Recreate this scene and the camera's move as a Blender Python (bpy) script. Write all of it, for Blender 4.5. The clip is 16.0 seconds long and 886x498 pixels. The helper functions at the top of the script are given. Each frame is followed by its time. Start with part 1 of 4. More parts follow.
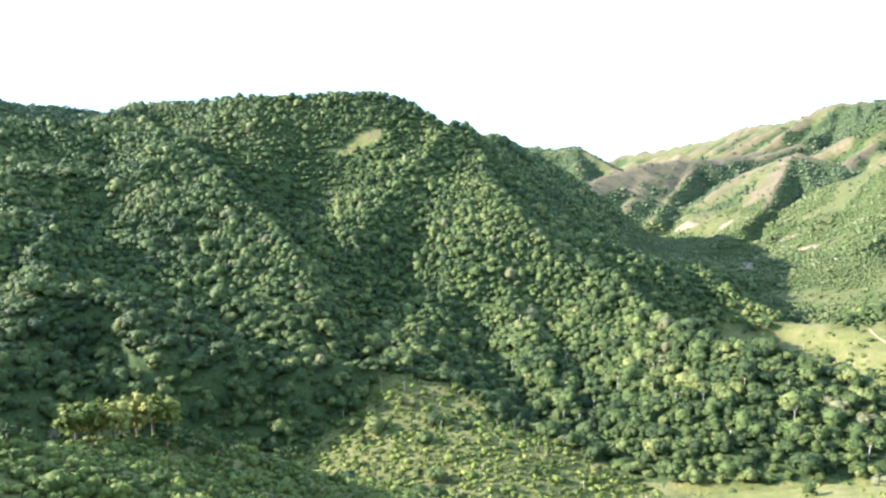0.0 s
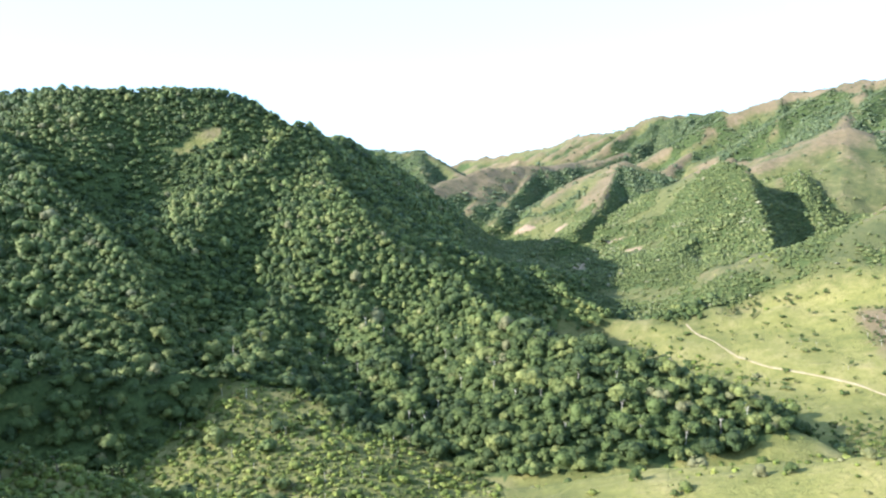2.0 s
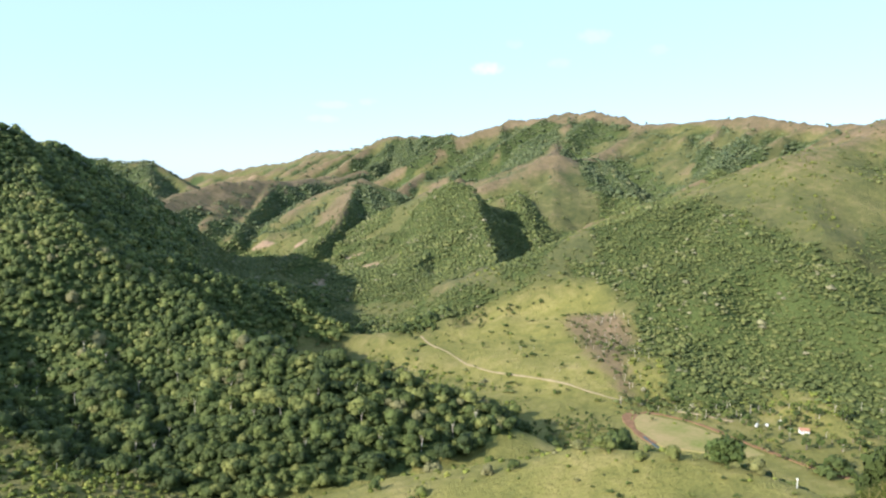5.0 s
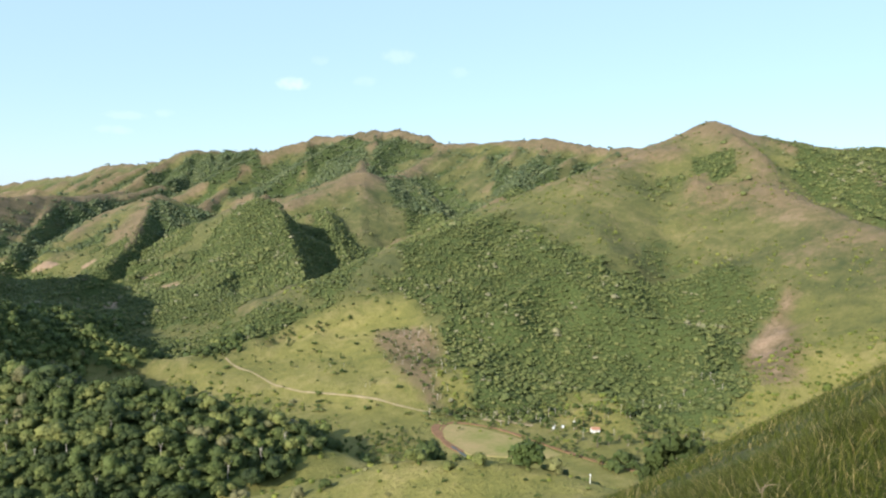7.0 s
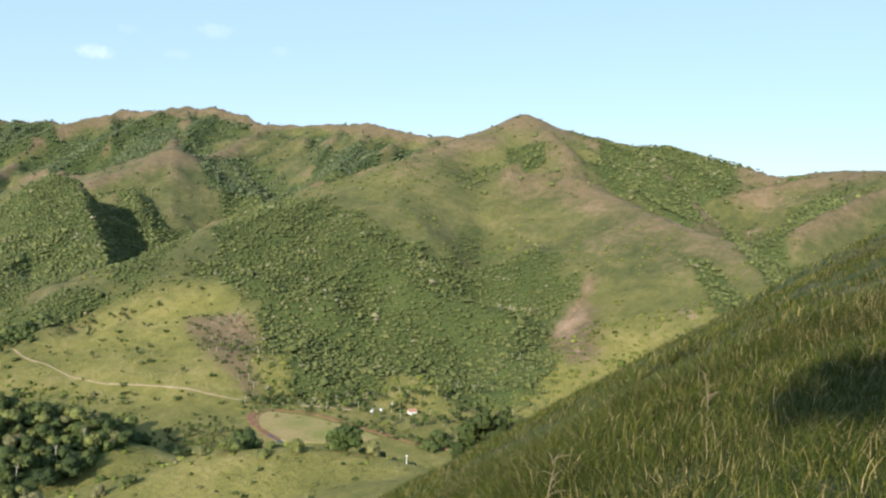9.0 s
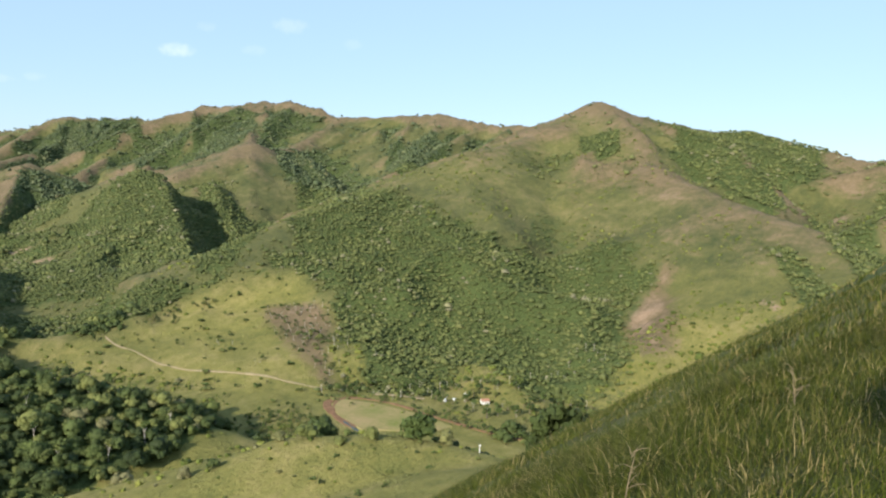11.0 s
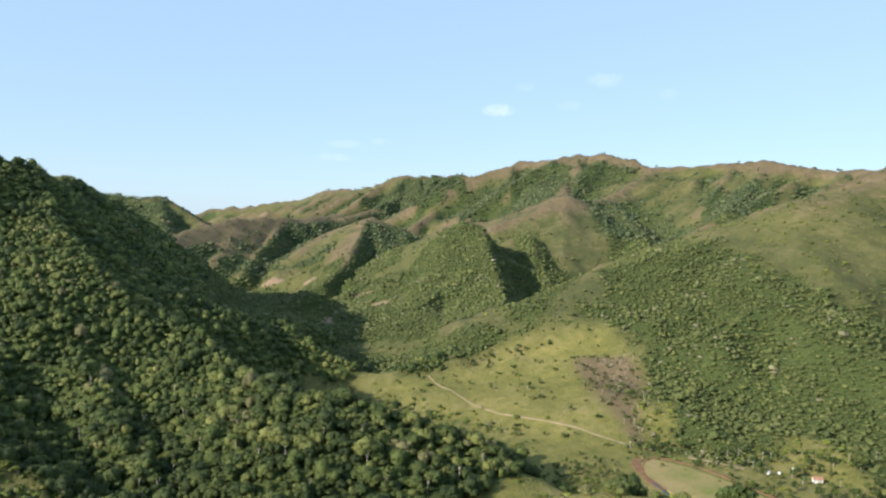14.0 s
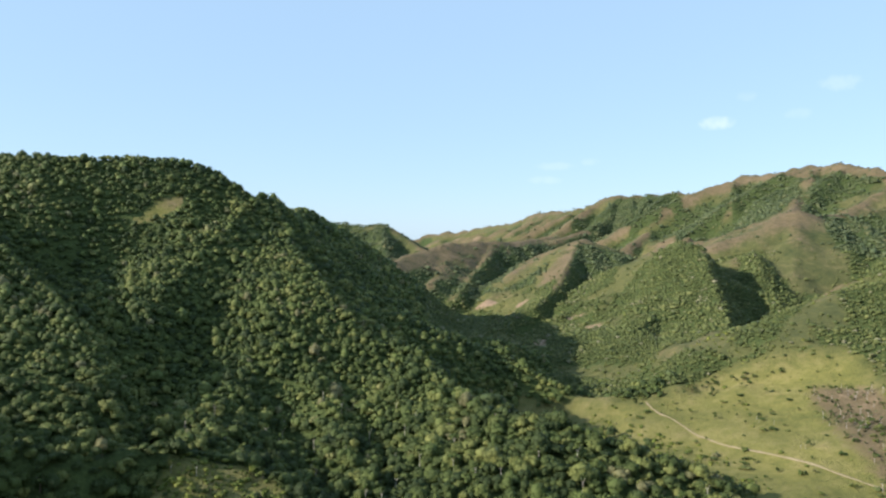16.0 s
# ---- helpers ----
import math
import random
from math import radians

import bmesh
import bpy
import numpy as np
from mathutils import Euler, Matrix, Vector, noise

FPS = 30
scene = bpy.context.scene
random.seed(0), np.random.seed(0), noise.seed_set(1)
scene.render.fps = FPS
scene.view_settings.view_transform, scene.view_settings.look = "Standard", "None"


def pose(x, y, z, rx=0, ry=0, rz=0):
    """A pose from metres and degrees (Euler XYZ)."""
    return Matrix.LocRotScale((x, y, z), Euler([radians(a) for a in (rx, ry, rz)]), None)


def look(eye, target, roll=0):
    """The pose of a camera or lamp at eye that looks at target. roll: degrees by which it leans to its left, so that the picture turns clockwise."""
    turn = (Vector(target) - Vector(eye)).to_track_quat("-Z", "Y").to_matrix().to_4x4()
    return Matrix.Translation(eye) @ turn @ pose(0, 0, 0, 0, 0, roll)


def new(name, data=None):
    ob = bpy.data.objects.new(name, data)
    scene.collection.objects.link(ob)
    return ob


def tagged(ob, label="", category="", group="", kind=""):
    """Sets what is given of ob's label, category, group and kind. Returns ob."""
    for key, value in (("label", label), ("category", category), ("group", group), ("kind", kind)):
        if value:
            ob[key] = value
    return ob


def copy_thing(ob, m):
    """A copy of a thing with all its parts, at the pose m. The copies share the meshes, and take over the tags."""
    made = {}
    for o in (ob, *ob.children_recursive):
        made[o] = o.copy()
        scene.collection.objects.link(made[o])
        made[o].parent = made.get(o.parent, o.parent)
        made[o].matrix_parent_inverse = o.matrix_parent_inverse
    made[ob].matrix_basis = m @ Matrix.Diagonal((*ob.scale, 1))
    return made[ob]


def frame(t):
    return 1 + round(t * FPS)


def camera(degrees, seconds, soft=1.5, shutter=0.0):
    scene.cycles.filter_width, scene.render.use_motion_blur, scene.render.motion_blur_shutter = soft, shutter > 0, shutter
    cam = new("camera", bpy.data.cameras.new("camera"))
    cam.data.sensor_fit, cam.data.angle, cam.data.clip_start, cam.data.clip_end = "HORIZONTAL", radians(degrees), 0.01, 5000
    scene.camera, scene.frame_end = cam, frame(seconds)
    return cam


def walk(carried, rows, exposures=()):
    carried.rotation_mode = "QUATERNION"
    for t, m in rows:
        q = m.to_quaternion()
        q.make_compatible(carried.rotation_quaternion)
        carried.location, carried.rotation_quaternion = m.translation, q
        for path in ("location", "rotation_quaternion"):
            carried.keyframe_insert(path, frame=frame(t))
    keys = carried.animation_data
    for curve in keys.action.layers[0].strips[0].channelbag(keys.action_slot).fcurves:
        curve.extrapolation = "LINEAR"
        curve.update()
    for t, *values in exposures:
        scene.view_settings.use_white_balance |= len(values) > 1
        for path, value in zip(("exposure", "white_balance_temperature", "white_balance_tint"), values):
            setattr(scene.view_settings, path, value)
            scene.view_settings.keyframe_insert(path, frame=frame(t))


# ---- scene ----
cam = camera(60.08, 16.0, soft=2.3)
# seconds, yaw, pitch, roll of a camera turned by hand on a hillside
TURNS = [
    (0, 0.47, -6.03, 1.44), (0.5, -2.54, -6.16, 1.23), (1, -5.23, -6.01, 1.12), (1.5, -7.62, -6.01, 0.81),
    (2, -11.01, -6.02, 0.42), (2.5, -14.27, -5.82, 0.07), (3, -16.26, -5.65, 0.14), (3.5, -18.87, -5.35, 0.10),
    (4, -22.24, -5.00, -0.69), (4.5, -26.10, -4.46, -0.96), (5, -30.26, -4.72, -1.09), (5.2, -32.20, -4.64, -1.30),
    (7.3, -46.11, -3.24, -1.61), (7.5, -47.24, -3.31, -1.95), (8, -51.35, -3.18, -2.14), (8.5, -55.30, -3.59, -2.50),
    (8.7, -56.55, -3.60, -2.62), (9.75, -59.05, -4.45, -2.66), (10.8, -53.72, -5.04, -2.46), (11, -52.50, -4.81, -2.07),
    (11.5, -48.89, -4.46, -1.46), (12, -45.10, -3.29, -1.94), (12.5, -42.18, -2.86, -2.21), (13, -38.16, -2.29, -1.98),
    (13.5, -33.07, -1.89, -1.71), (14, -29.52, -1.79, -1.90), (14.5, -24.30, -1.70, -1.69), (15, -19.51, -1.28, -0.98),
    (15.5, -16.46, -0.80, -0.81), (16, -13.81, -0.47, -0.67),
]
ARM = 0.35  # the camera is held this far in front of the turning body
walk(cam, [(t, pose(-ARM * math.sin(radians(yaw)), ARM * math.cos(radians(yaw)) - ARM, 0, 90 + pitch, roll, yaw)) for t, yaw, pitch, roll in TURNS],
     exposures=[(0.0, 2.13, 5450, 10), (2.0, 1.76, 5450, 10), (3.5, 1.44, 5700, 10), (5.0, 1.12, 6000, 10), (8.0, 0.8, 6150, 10), (11.0, 0.7, 6200, 10), (12.5, 0.75, 6200, 10), (14.5, 0.67, 6150, 10), (16.0, 0.7, 6080, 10)])

# ---------------------------------------------------------------- light
SUN_BEARING, SUN_HEIGHT = -95.0, 24.0
world = bpy.data.worlds.new("sky")
scene.world = world
world.use_nodes = True
wt = world.node_tree
sky = wt.nodes.new("ShaderNodeTexSky")
sky.sky_type, sky.sun_disc = "NISHITA", False
sky.sun_elevation, sky.sun_rotation = radians(SUN_HEIGHT), radians(SUN_BEARING)
sky.altitude, sky.air_density, sky.dust_density, sky.ozone_density = 500, 1.0, 0.6, 1.5


def small_clouds(colour):
    """A few faint fair-weather clouds low in the sky: bearing, rise, half width, half height in degrees, thickness."""
    nt = wt
    way = nt.nodes.new("ShaderNodeTexCoord").outputs["Generated"]
    puff = nt.nodes.new("ShaderNodeTexNoise")
    puff.inputs["Scale"].default_value, puff.inputs["Detail"].default_value = 70.0, 5.0
    nt.links.new(way, puff.inputs["Vector"])
    def calc(op, a, b, c=None):
        n = nt.nodes.new("ShaderNodeMath")
        n.operation = op
        for k, v in enumerate((a, b, c)):
            if hasattr(v, "is_output"):
                nt.links.new(v, n.inputs[k])
            elif v is not None:
                n.inputs[k].default_value = v
        return n.outputs[0]
    def dot(v):
        n = nt.nodes.new("ShaderNodeVectorMath")
        n.operation = "DOT_PRODUCT"
        nt.links.new(way, n.inputs[0])
        n.inputs[1].default_value = v
        return n.outputs["Value"]
    for bearing, rise, half_w, half_h, thick in CLOUDS:
        a, e = radians(bearing), radians(rise)
        ahead = Vector((math.sin(a) * math.cos(e), math.cos(a) * math.cos(e), math.sin(e)))
        side = Vector((math.cos(a), -math.sin(a), 0))
        up = side.cross(ahead)
        u = calc("DIVIDE", dot(side), radians(half_w))
        v = calc("DIVIDE", dot(up), radians(half_h))
        d = calc("ADD", calc("MULTIPLY", u, u), calc("MULTIPLY", v, v))
        d = calc("ADD", d, calc("MULTIPLY", calc("SUBTRACT", puff.outputs["Fac"], 0.5), 2.6))
        m = nt.nodes.new("ShaderNodeMapRange")
        m.interpolation_type = "SMOOTHSTEP"
        nt.links.new(d, m.inputs[0])
        for k, val in ((1, -0.2), (2, 1.25), (3, thick), (4, 0.0)):
            m.inputs[k].default_value = val
        front = calc("GREATER_THAN", dot(ahead), 0.5)
        w = nt.nodes.new("ShaderNodeMix")
        w.data_type = "RGBA"
        nt.links.new(calc("MULTIPLY", m.outputs[0], front), w.inputs[0])
        nt.links.new(colour, w.inputs[6])
        w.inputs[7].default_value = (6.5, 6.3, 6.2, 1)
        colour = w.outputs[2]
    return colour


CLOUDS = [(33.5, 8.58, 1.3, 0.5, 0.22), (41.1, 10.81, 1.3, 0.55, 0.1), (38.6, 8.98, 0.9, 0.4, 0.06), (35.3, 10.30, 0.6, 0.4, 0.05), (45.5, 9.79, 1.0, 0.4, 0.05), (22.1, 5.74, 1.6, 0.3, 0.07), (21.4, 4.72, 1.2, 0.3, 0.07), (24.6, 6.04, 0.7, 0.3, 0.06)]
hazy = wt.nodes.new("ShaderNodeMix")
hazy.data_type = "RGBA"
hazy.inputs[0].default_value, hazy.inputs[7].default_value = 0.76, (2.15, 2.98, 3.82, 1)
wt.links.new(sky.outputs[0], hazy.inputs[6])
wt.links.new(small_clouds(hazy.outputs[2]), wt.nodes["Background"].inputs[0])
wt.nodes["Background"].inputs[1].default_value = 0.15
sun = new("sun", bpy.data.lights.new("sun", "SUN"))
sun.data.energy, sun.data.angle, sun.data.color = 4.8, radians(0.6), (1.0, 0.92, 0.8)
sb, sh = radians(SUN_BEARING), radians(SUN_HEIGHT)
TO_SUN = Vector((math.sin(sb) * math.cos(sh), math.cos(sb) * math.cos(sh), math.sin(sh)))
sun.matrix_world = look(TO_SUN * 100, (0, 0, 0))


# ---------------------------------------------------------------- materials
def material(name, rough=0.9):
    m = bpy.data.materials.new(name)
    m.use_nodes = True
    b = m.node_tree.nodes["Principled BSDF"]
    b.inputs["Roughness"].default_value = rough
    b.inputs["Specular IOR Level"].default_value = 0.2
    return m, m.node_tree, b


def node(nt, kind, **inputs):
    n = nt.nodes.new(kind)
    for k, v in inputs.items():
        key = int(k[1:]) if k[0] == "i" and k[1:].isdigit() else k.replace("_", " ")
        if hasattr(v, "is_output"):
            nt.links.new(v, n.inputs[key])
        else:
            n.inputs[key].default_value = v
    return n


def noise_of(nt, scale, detail=4.0, rough=0.6, vector=None):
    n = node(nt, "ShaderNodeTexNoise", Scale=scale, Detail=detail, Roughness=rough)
    if vector is None:
        vector = nt.nodes.new("ShaderNodeNewGeometry").outputs["Position"]
    nt.links.new(vector, n.inputs["Vector"])
    return n.outputs["Fac"]


def ramp(nt, fac, *stops):
    r = nt.nodes.new("ShaderNodeValToRGB")
    nt.links.new(fac, r.inputs[0])
    e = r.color_ramp.elements
    while len(e) < len(stops):
        e.new(0.5)
    for el, (p, c) in zip(e, stops):
        el.position, el.color = p, (*c, 1) if len(c) == 3 else c
    return r.outputs[0]


def mix(nt, fac, a, b):
    n = nt.nodes.new("ShaderNodeMix")
    n.data_type = "RGBA"
    for key, v in ((0, fac), (6, a), (7, b)):
        if hasattr(v, "is_output"):
            nt.links.new(v, n.inputs[key])
        else:
            n.inputs[key].default_value = v if key == 0 else (*v, 1)
    return n.outputs[2]


def math_of(nt, op, a, b):
    n = nt.nodes.new("ShaderNodeMath")
    n.operation = op
    for key, v in ((0, a), (1, b)):
        if hasattr(v, "is_output"):
            nt.links.new(v, n.inputs[key])
        else:
            n.inputs[key].default_value = v
    return n.outputs[0]


def bump(nt, bsdf, height, strength, distance):
    n = node(nt, "ShaderNodeBump", Strength=strength, Distance=distance, Height=height)
    nt.links.new(n.outputs[0], bsdf.inputs["Normal"])


def ground_material():
    m, nt, b = material("hill_ground", 0.95)
    cover = nt.nodes.new("ShaderNodeVertexColor")
    cover.layer_name = "cover"
    sep = nt.nodes.new("ShaderNodeSeparateColor")
    nt.links.new(cover.outputs[0], sep.inputs[0])
    n_fine = noise_of(nt, 0.45, 5, 0.7)
    n_mid = math_of(nt, "ADD", math_of(nt, "MULTIPLY", noise_of(nt, 0.018, 5, 0.65), 0.5), math_of(nt, "MULTIPLY", noise_of(nt, 0.09, 6, 0.7), 0.5))
    green = ramp(nt, n_mid, (0.36, (0.115, 0.118, 0.031)), (0.5, (0.178, 0.163, 0.045)), (0.63, (0.255, 0.212, 0.076)))
    dry = ramp(nt, n_mid, (0.36, (0.105, 0.086, 0.04)), (0.55, (0.165, 0.12, 0.064)), (0.66, (0.215, 0.152, 0.092)))
    soil = ramp(nt, n_fine, (0.3, (0.18, 0.115, 0.068)), (0.7, (0.34, 0.245, 0.16)))
    # dark green ground wherever the wood value is high
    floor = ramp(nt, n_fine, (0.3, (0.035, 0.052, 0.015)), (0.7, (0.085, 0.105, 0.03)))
    # edges of the zones break up along the noise
    wob = math_of(nt, "MULTIPLY", math_of(nt, "SUBTRACT", n_mid, 0.5), 1.8)
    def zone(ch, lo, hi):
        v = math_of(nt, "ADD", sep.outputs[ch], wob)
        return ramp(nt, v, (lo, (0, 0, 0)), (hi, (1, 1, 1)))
    rank = ramp(nt, n_mid, (0.36, (0.056, 0.066, 0.023)), (0.5, (0.096, 0.096, 0.032)), (0.64, (0.155, 0.132, 0.055)))
    green = mix(nt, cover.outputs["Alpha"], rank, green)
    col = mix(nt, zone(1, 0.3, 0.75), green, dry)
    speck = ramp(nt, n_fine, (0.52, (1, 1, 1)), (0.72, (0.45, 0.5, 0.4)))
    mul = nt.nodes.new("ShaderNodeMix")
    mul.data_type, mul.blend_type = "RGBA", "MULTIPLY"
    mul.inputs[0].default_value = 0.8
    nt.links.new(col, mul.inputs[6]), nt.links.new(speck, mul.inputs[7])
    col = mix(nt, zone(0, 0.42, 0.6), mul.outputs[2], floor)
    col = mix(nt, zone(2, 0.4, 0.6), col, soil)
    nt.links.new(col, b.inputs["Base Color"])
    bump(nt, b, math_of(nt, "ADD", math_of(nt, "MULTIPLY", n_mid, 3.0), n_fine), 0.7, 2.0)
    return m


def leaf_material(name, dark, mid, light, per="crown", odd=(0.16, 0.15, 0.07)):
    """Leaves; each crown has a tone of its own, each leaf cluster varies a little about it."""
    m, nt, b = material(name, 0.65)
    if per == "crown":
        rnd = node(nt, "ShaderNodeAttribute")
        rnd.attribute_name = "tone"
        rnd = rnd.outputs["Fac"]
    else:
        rnd = nt.nodes.new("ShaderNodeObjectInfo").outputs["Random"]
    leaf = nt.nodes.new("ShaderNodeNewGeometry").outputs["Random Per Island"]
    base = ramp(nt, rnd, (0.0, dark), (0.55, mid), (0.93, light), (1.0, odd))
    n = noise_of(nt, 0.8, 4, 0.7)
    both = math_of(nt, "ADD", math_of(nt, "MULTIPLY", n, 0.6), math_of(nt, "MULTIPLY", leaf, 0.4))
    shade = ramp(nt, both, (0.25, (0.64, 0.66, 0.6)), (0.75, (1.3, 1.27, 1.18)))
    mul = nt.nodes.new("ShaderNodeMix")
    mul.data_type, mul.blend_type = "RGBA", "MULTIPLY"
    mul.inputs[0].default_value = 1.0
    nt.links.new(base, mul.inputs[6]), nt.links.new(shade, mul.inputs[7])
    nt.links.new(mul.outputs[2], b.inputs["Base Color"])
    bump(nt, b, noise_of(nt, 1.8, 4, 0.75), 0.9, 0.4)
    return m


MAT_UPPER = leaf_material("slope_leaves", (0.072, 0.09, 0.03), (0.108, 0.124, 0.039), (0.15, 0.155, 0.055), odd=(0.21, 0.195, 0.12))
# low-contrast, bluer greens: distance haze is worked into the leaf colour
MAT_HAZED_RANGE = leaf_material("hazed_range_leaves", (0.055, 0.075, 0.036), (0.09, 0.11, 0.05), (0.135, 0.145, 0.07))
MAT_GROUND = ground_material()
MAT_FOREST = leaf_material("forest_leaves", (0.036, 0.053, 0.016), (0.09, 0.114, 0.03), (0.178, 0.184, 0.056))
MAT_VALLEY = leaf_material("valley_forest_leaves", (0.03, 0.045, 0.014), (0.076, 0.098, 0.026), (0.155, 0.162, 0.048))


# ---------------------------------------------------------------- the lie of the land
def lattice(ix, iy, seed):
    v = np.sin(ix * 127.1 + iy * 311.7 + seed * 74.7) * 43758.5453
    return v - np.floor(v)


def value_noise(x, y, seed):
    ix, iy = np.floor(x), np.floor(y)
    fx, fy = x - ix, y - iy
    fx, fy = fx * fx * (3 - 2 * fx), fy * fy * (3 - 2 * fy)
    a, b = lattice(ix, iy, seed), lattice(ix + 1, iy, seed)
    c, d = lattice(ix, iy + 1, seed), lattice(ix + 1, iy + 1, seed)
    return (a + (b - a) * fx + (c - a) * fy + (a - b - c + d) * fx * fy) * 2 - 1


def fbm(x, y, size, seed, octaves=4):
    total, amp = 0.0, 0.5
    for k in range(octaves):
        f = 2.03 ** k / size
        total = total + amp * value_noise(x * f + 17.3 * k, y * f - 9.1 * k, seed + k)
        amp *= 0.5
    return total


def sight(bearing, rise, distance):
    """A point sighted from the viewpoint: bearing and rise in degrees, level distance in metres."""
    a = radians(bearing)
    return distance * math.sin(a), distance * math.cos(a), distance * math.tan(radians(rise))


RIDGES = []


def ridge(slope, points, width=12.0, rough=0.25, steep_right=None, ribs=0.0):
    """A crest line of sightings, and the fall of its flanks; to its right, going along it, another fall.
    ribs: the spacing of small side spurs that run down from it into the valley."""
    pts = [sight(*p) for p in points]
    RIDGES.append((slope, steep_right or slope, width, rough, pts))
    if not ribs:
        return
    for (ax, ay, az), (bx, by, bz) in zip(pts, pts[1:]):
        run = math.hypot(bx - ax, by - ay)
        for k in range(max(1, round(run / ribs))):
            u = (k + random.uniform(0.2, 0.8)) / max(1, round(run / ribs))
            px, py, pz = ax + (bx - ax) * u, ay + (by - ay) * u, az + (bz - az) * u
            nx, ny = (by - ay) / run, -(bx - ax) / run
            if nx * px + ny * py > 0:
                nx, ny = -nx, -ny
            turn = random.uniform(-0.6, 0.6)
            nx, ny = nx * math.cos(turn) - ny * math.sin(turn), nx * math.sin(turn) + ny * math.cos(turn)
            far = random.uniform(1.5, 3.0) * ribs
            fall = slope * random.uniform(0.42, 0.6)
            mid = (px + nx * far * 0.5 + random.uniform(-12, 12), py + ny * far * 0.5, pz - 4 - fall * far * 0.42)
            RIDGES.append((1.0, 0.62, 3.0, 0.15, [(px, py, pz - 3), mid, (px + nx * far, py + ny * far, pz - 4 - fall * far)]))


FLOOR = -165.0
# wooded hill: its crest, the broad lit flank, the shaded hollow and the long spur down to the stream
ridge(0.7, [(-51.3, 3.31, 900), (-36.0, 4.20, 905), (-29.0, 3.60, 920), (-25.5, 3.50, 930), (-23.5, 3.90, 950)], 20, 0.25, 0.42)
ridge(0.7, [(-23.5, 3.90, 950), (-21.9, 4.70, 1100), (-19.7, 4.80, 1050), (-15.1, 5.10, 985)], 20)
ridge(0.85, [(-15.1, 5.24, 960), (-12.0, 5.27, 950), (-9.0, 5.53, 955), (-5.9, 5.49, 960), (-3.6, 4.92, 955), (-2.0, 3.99, 940)], 16)
ridge(1.1, [(0.3, 3.10, 935), (2.1, 1.81, 925), (3.2, -0.43, 875), (4.3, -2.50, 830), (6.1, -4.80, 770), (8.2, -6.09, 725), (10.7, -7.38, 685), (12.6, -8.32, 650), (13.7, -9.92, 615), (14.9, -10.98, 585), (17.1, -11.80, 552), (19.2, -12.61, 525), (21.8, -13.05, 505), (27.6, -14.60, 490), (33.1, -15.95, 480), (37.7, -18.18, 480)], 5, 0.15, 0.42)
ridge(1.3, [(-21.4, 3.60, 915), (-19.1, 2.70, 845), (-16.8, 0.20, 760), (-14.4, -2.90, 685), (-12.1, -5.30, 630), (-10.4, -8.90, 565), (-9.4, -12.80, 520), (-9.2, -17.50, 455)], 7, 0.2, 0.45)
ridge(0.5, [(0.4, -6.60, 725), (-1.5, -9.80, 625), (-3.2, -12.50, 545), (-4.2, -15.50, 470)], 14)
ridge(0.45, [(-3.8, 3.60, 950), (-2.2, 0.60, 905), (-0.2, -2.40, 845), (0.8, -5.40, 770), (-0.6, -8.40, 685), (-4.0, -11.00, 600), (-6.0, -13.40, 530)], 8, 0.2, 1.1)
ridge(0.6, [(1.5, -3.5, 790), (3.0, -8.05, 670), (6.7, -13.52, 550), (8.4, -17.98, 470)], 12)
ridge(0.46, [(-26.3, 3.00, 880), (-24.4, -0.90, 780), (-22.9, -4.90, 690), (-21.0, -10.20, 590), (-20.8, -13.40, 530)], 14, 0.25, 0.44)
ridge(0.55, [(-41.2, 3.10, 850), (-41.2, -2.98, 700), (-39.1, -9.06, 560)], 10)
ridge(0.55, [(0.3, 3.10, 940), (2.3, 2.00, 1060), (3.3, 2.25, 1120), (3.8, 2.15, 1150), (4.6, 1.60, 1180), (5.6, 1.00, 1220), (7.0, 0.30, 1270), (8.8, -0.80, 1340), (10.3, -1.75, 1400), (12.0, -3.00, 1470), (13.8, -4.60, 1540)], 8, 0.2, 0.9)
ridge(0.25, [(-4.5, -15.35, 500), (-1.5, -19.20, 425), (1.6, -21.73, 385)], 60, 0.6)
# far ranges up the valley and behind the wooded hill
ridge(0.5, [(-61.5, 5.13, 1600), (-41.2, 5.6, 1650), (-34.0, 5.5, 1680), (-30.0, 5.08, 1700), (-28.8, 4.75, 1720), (-27.2, 4.56, 1750), (-25.8, 4.50, 1780), (-24.1, 4.29, 1800), (-15.7, 3.10, 1900)], 18)
ridge(0.7, [(5.0, 1.35, 2500), (6.0, 1.35, 2480), (7.1, 1.15, 2450), (7.9, 1.14, 2430), (8.9, 1.32, 2400), (9.5, 1.18, 2360), (10.3, 0.77, 2320), (11.4, 0.09, 2260), (12.4, -0.45, 2200)], 10, ribs=170)
ridge(0.6, [(8.9, 1.32, 2400), (9.3, 0.36, 2250), (9.7, -0.81, 2100)], 8)
ridge(0.7, [(10.7, 0.15, 4300), (11.8, 0.41, 4300), (13.3, 0.77, 4250), (15.7, 0.99, 4100), (17.7, 1.44, 3900), (19.1, 1.64, 3600), (20.9, 2.34, 3250), (22.5, 2.51, 3050), (23.6, 2.53, 2950), (25.2, 3.11, 2850), (26.7, 3.64, 2750), (28.3, 3.63, 2720), (30.0, 3.83, 2680), (30.9, 3.85, 2650), (31.7, 3.66, 2620)], 10, ribs=190)
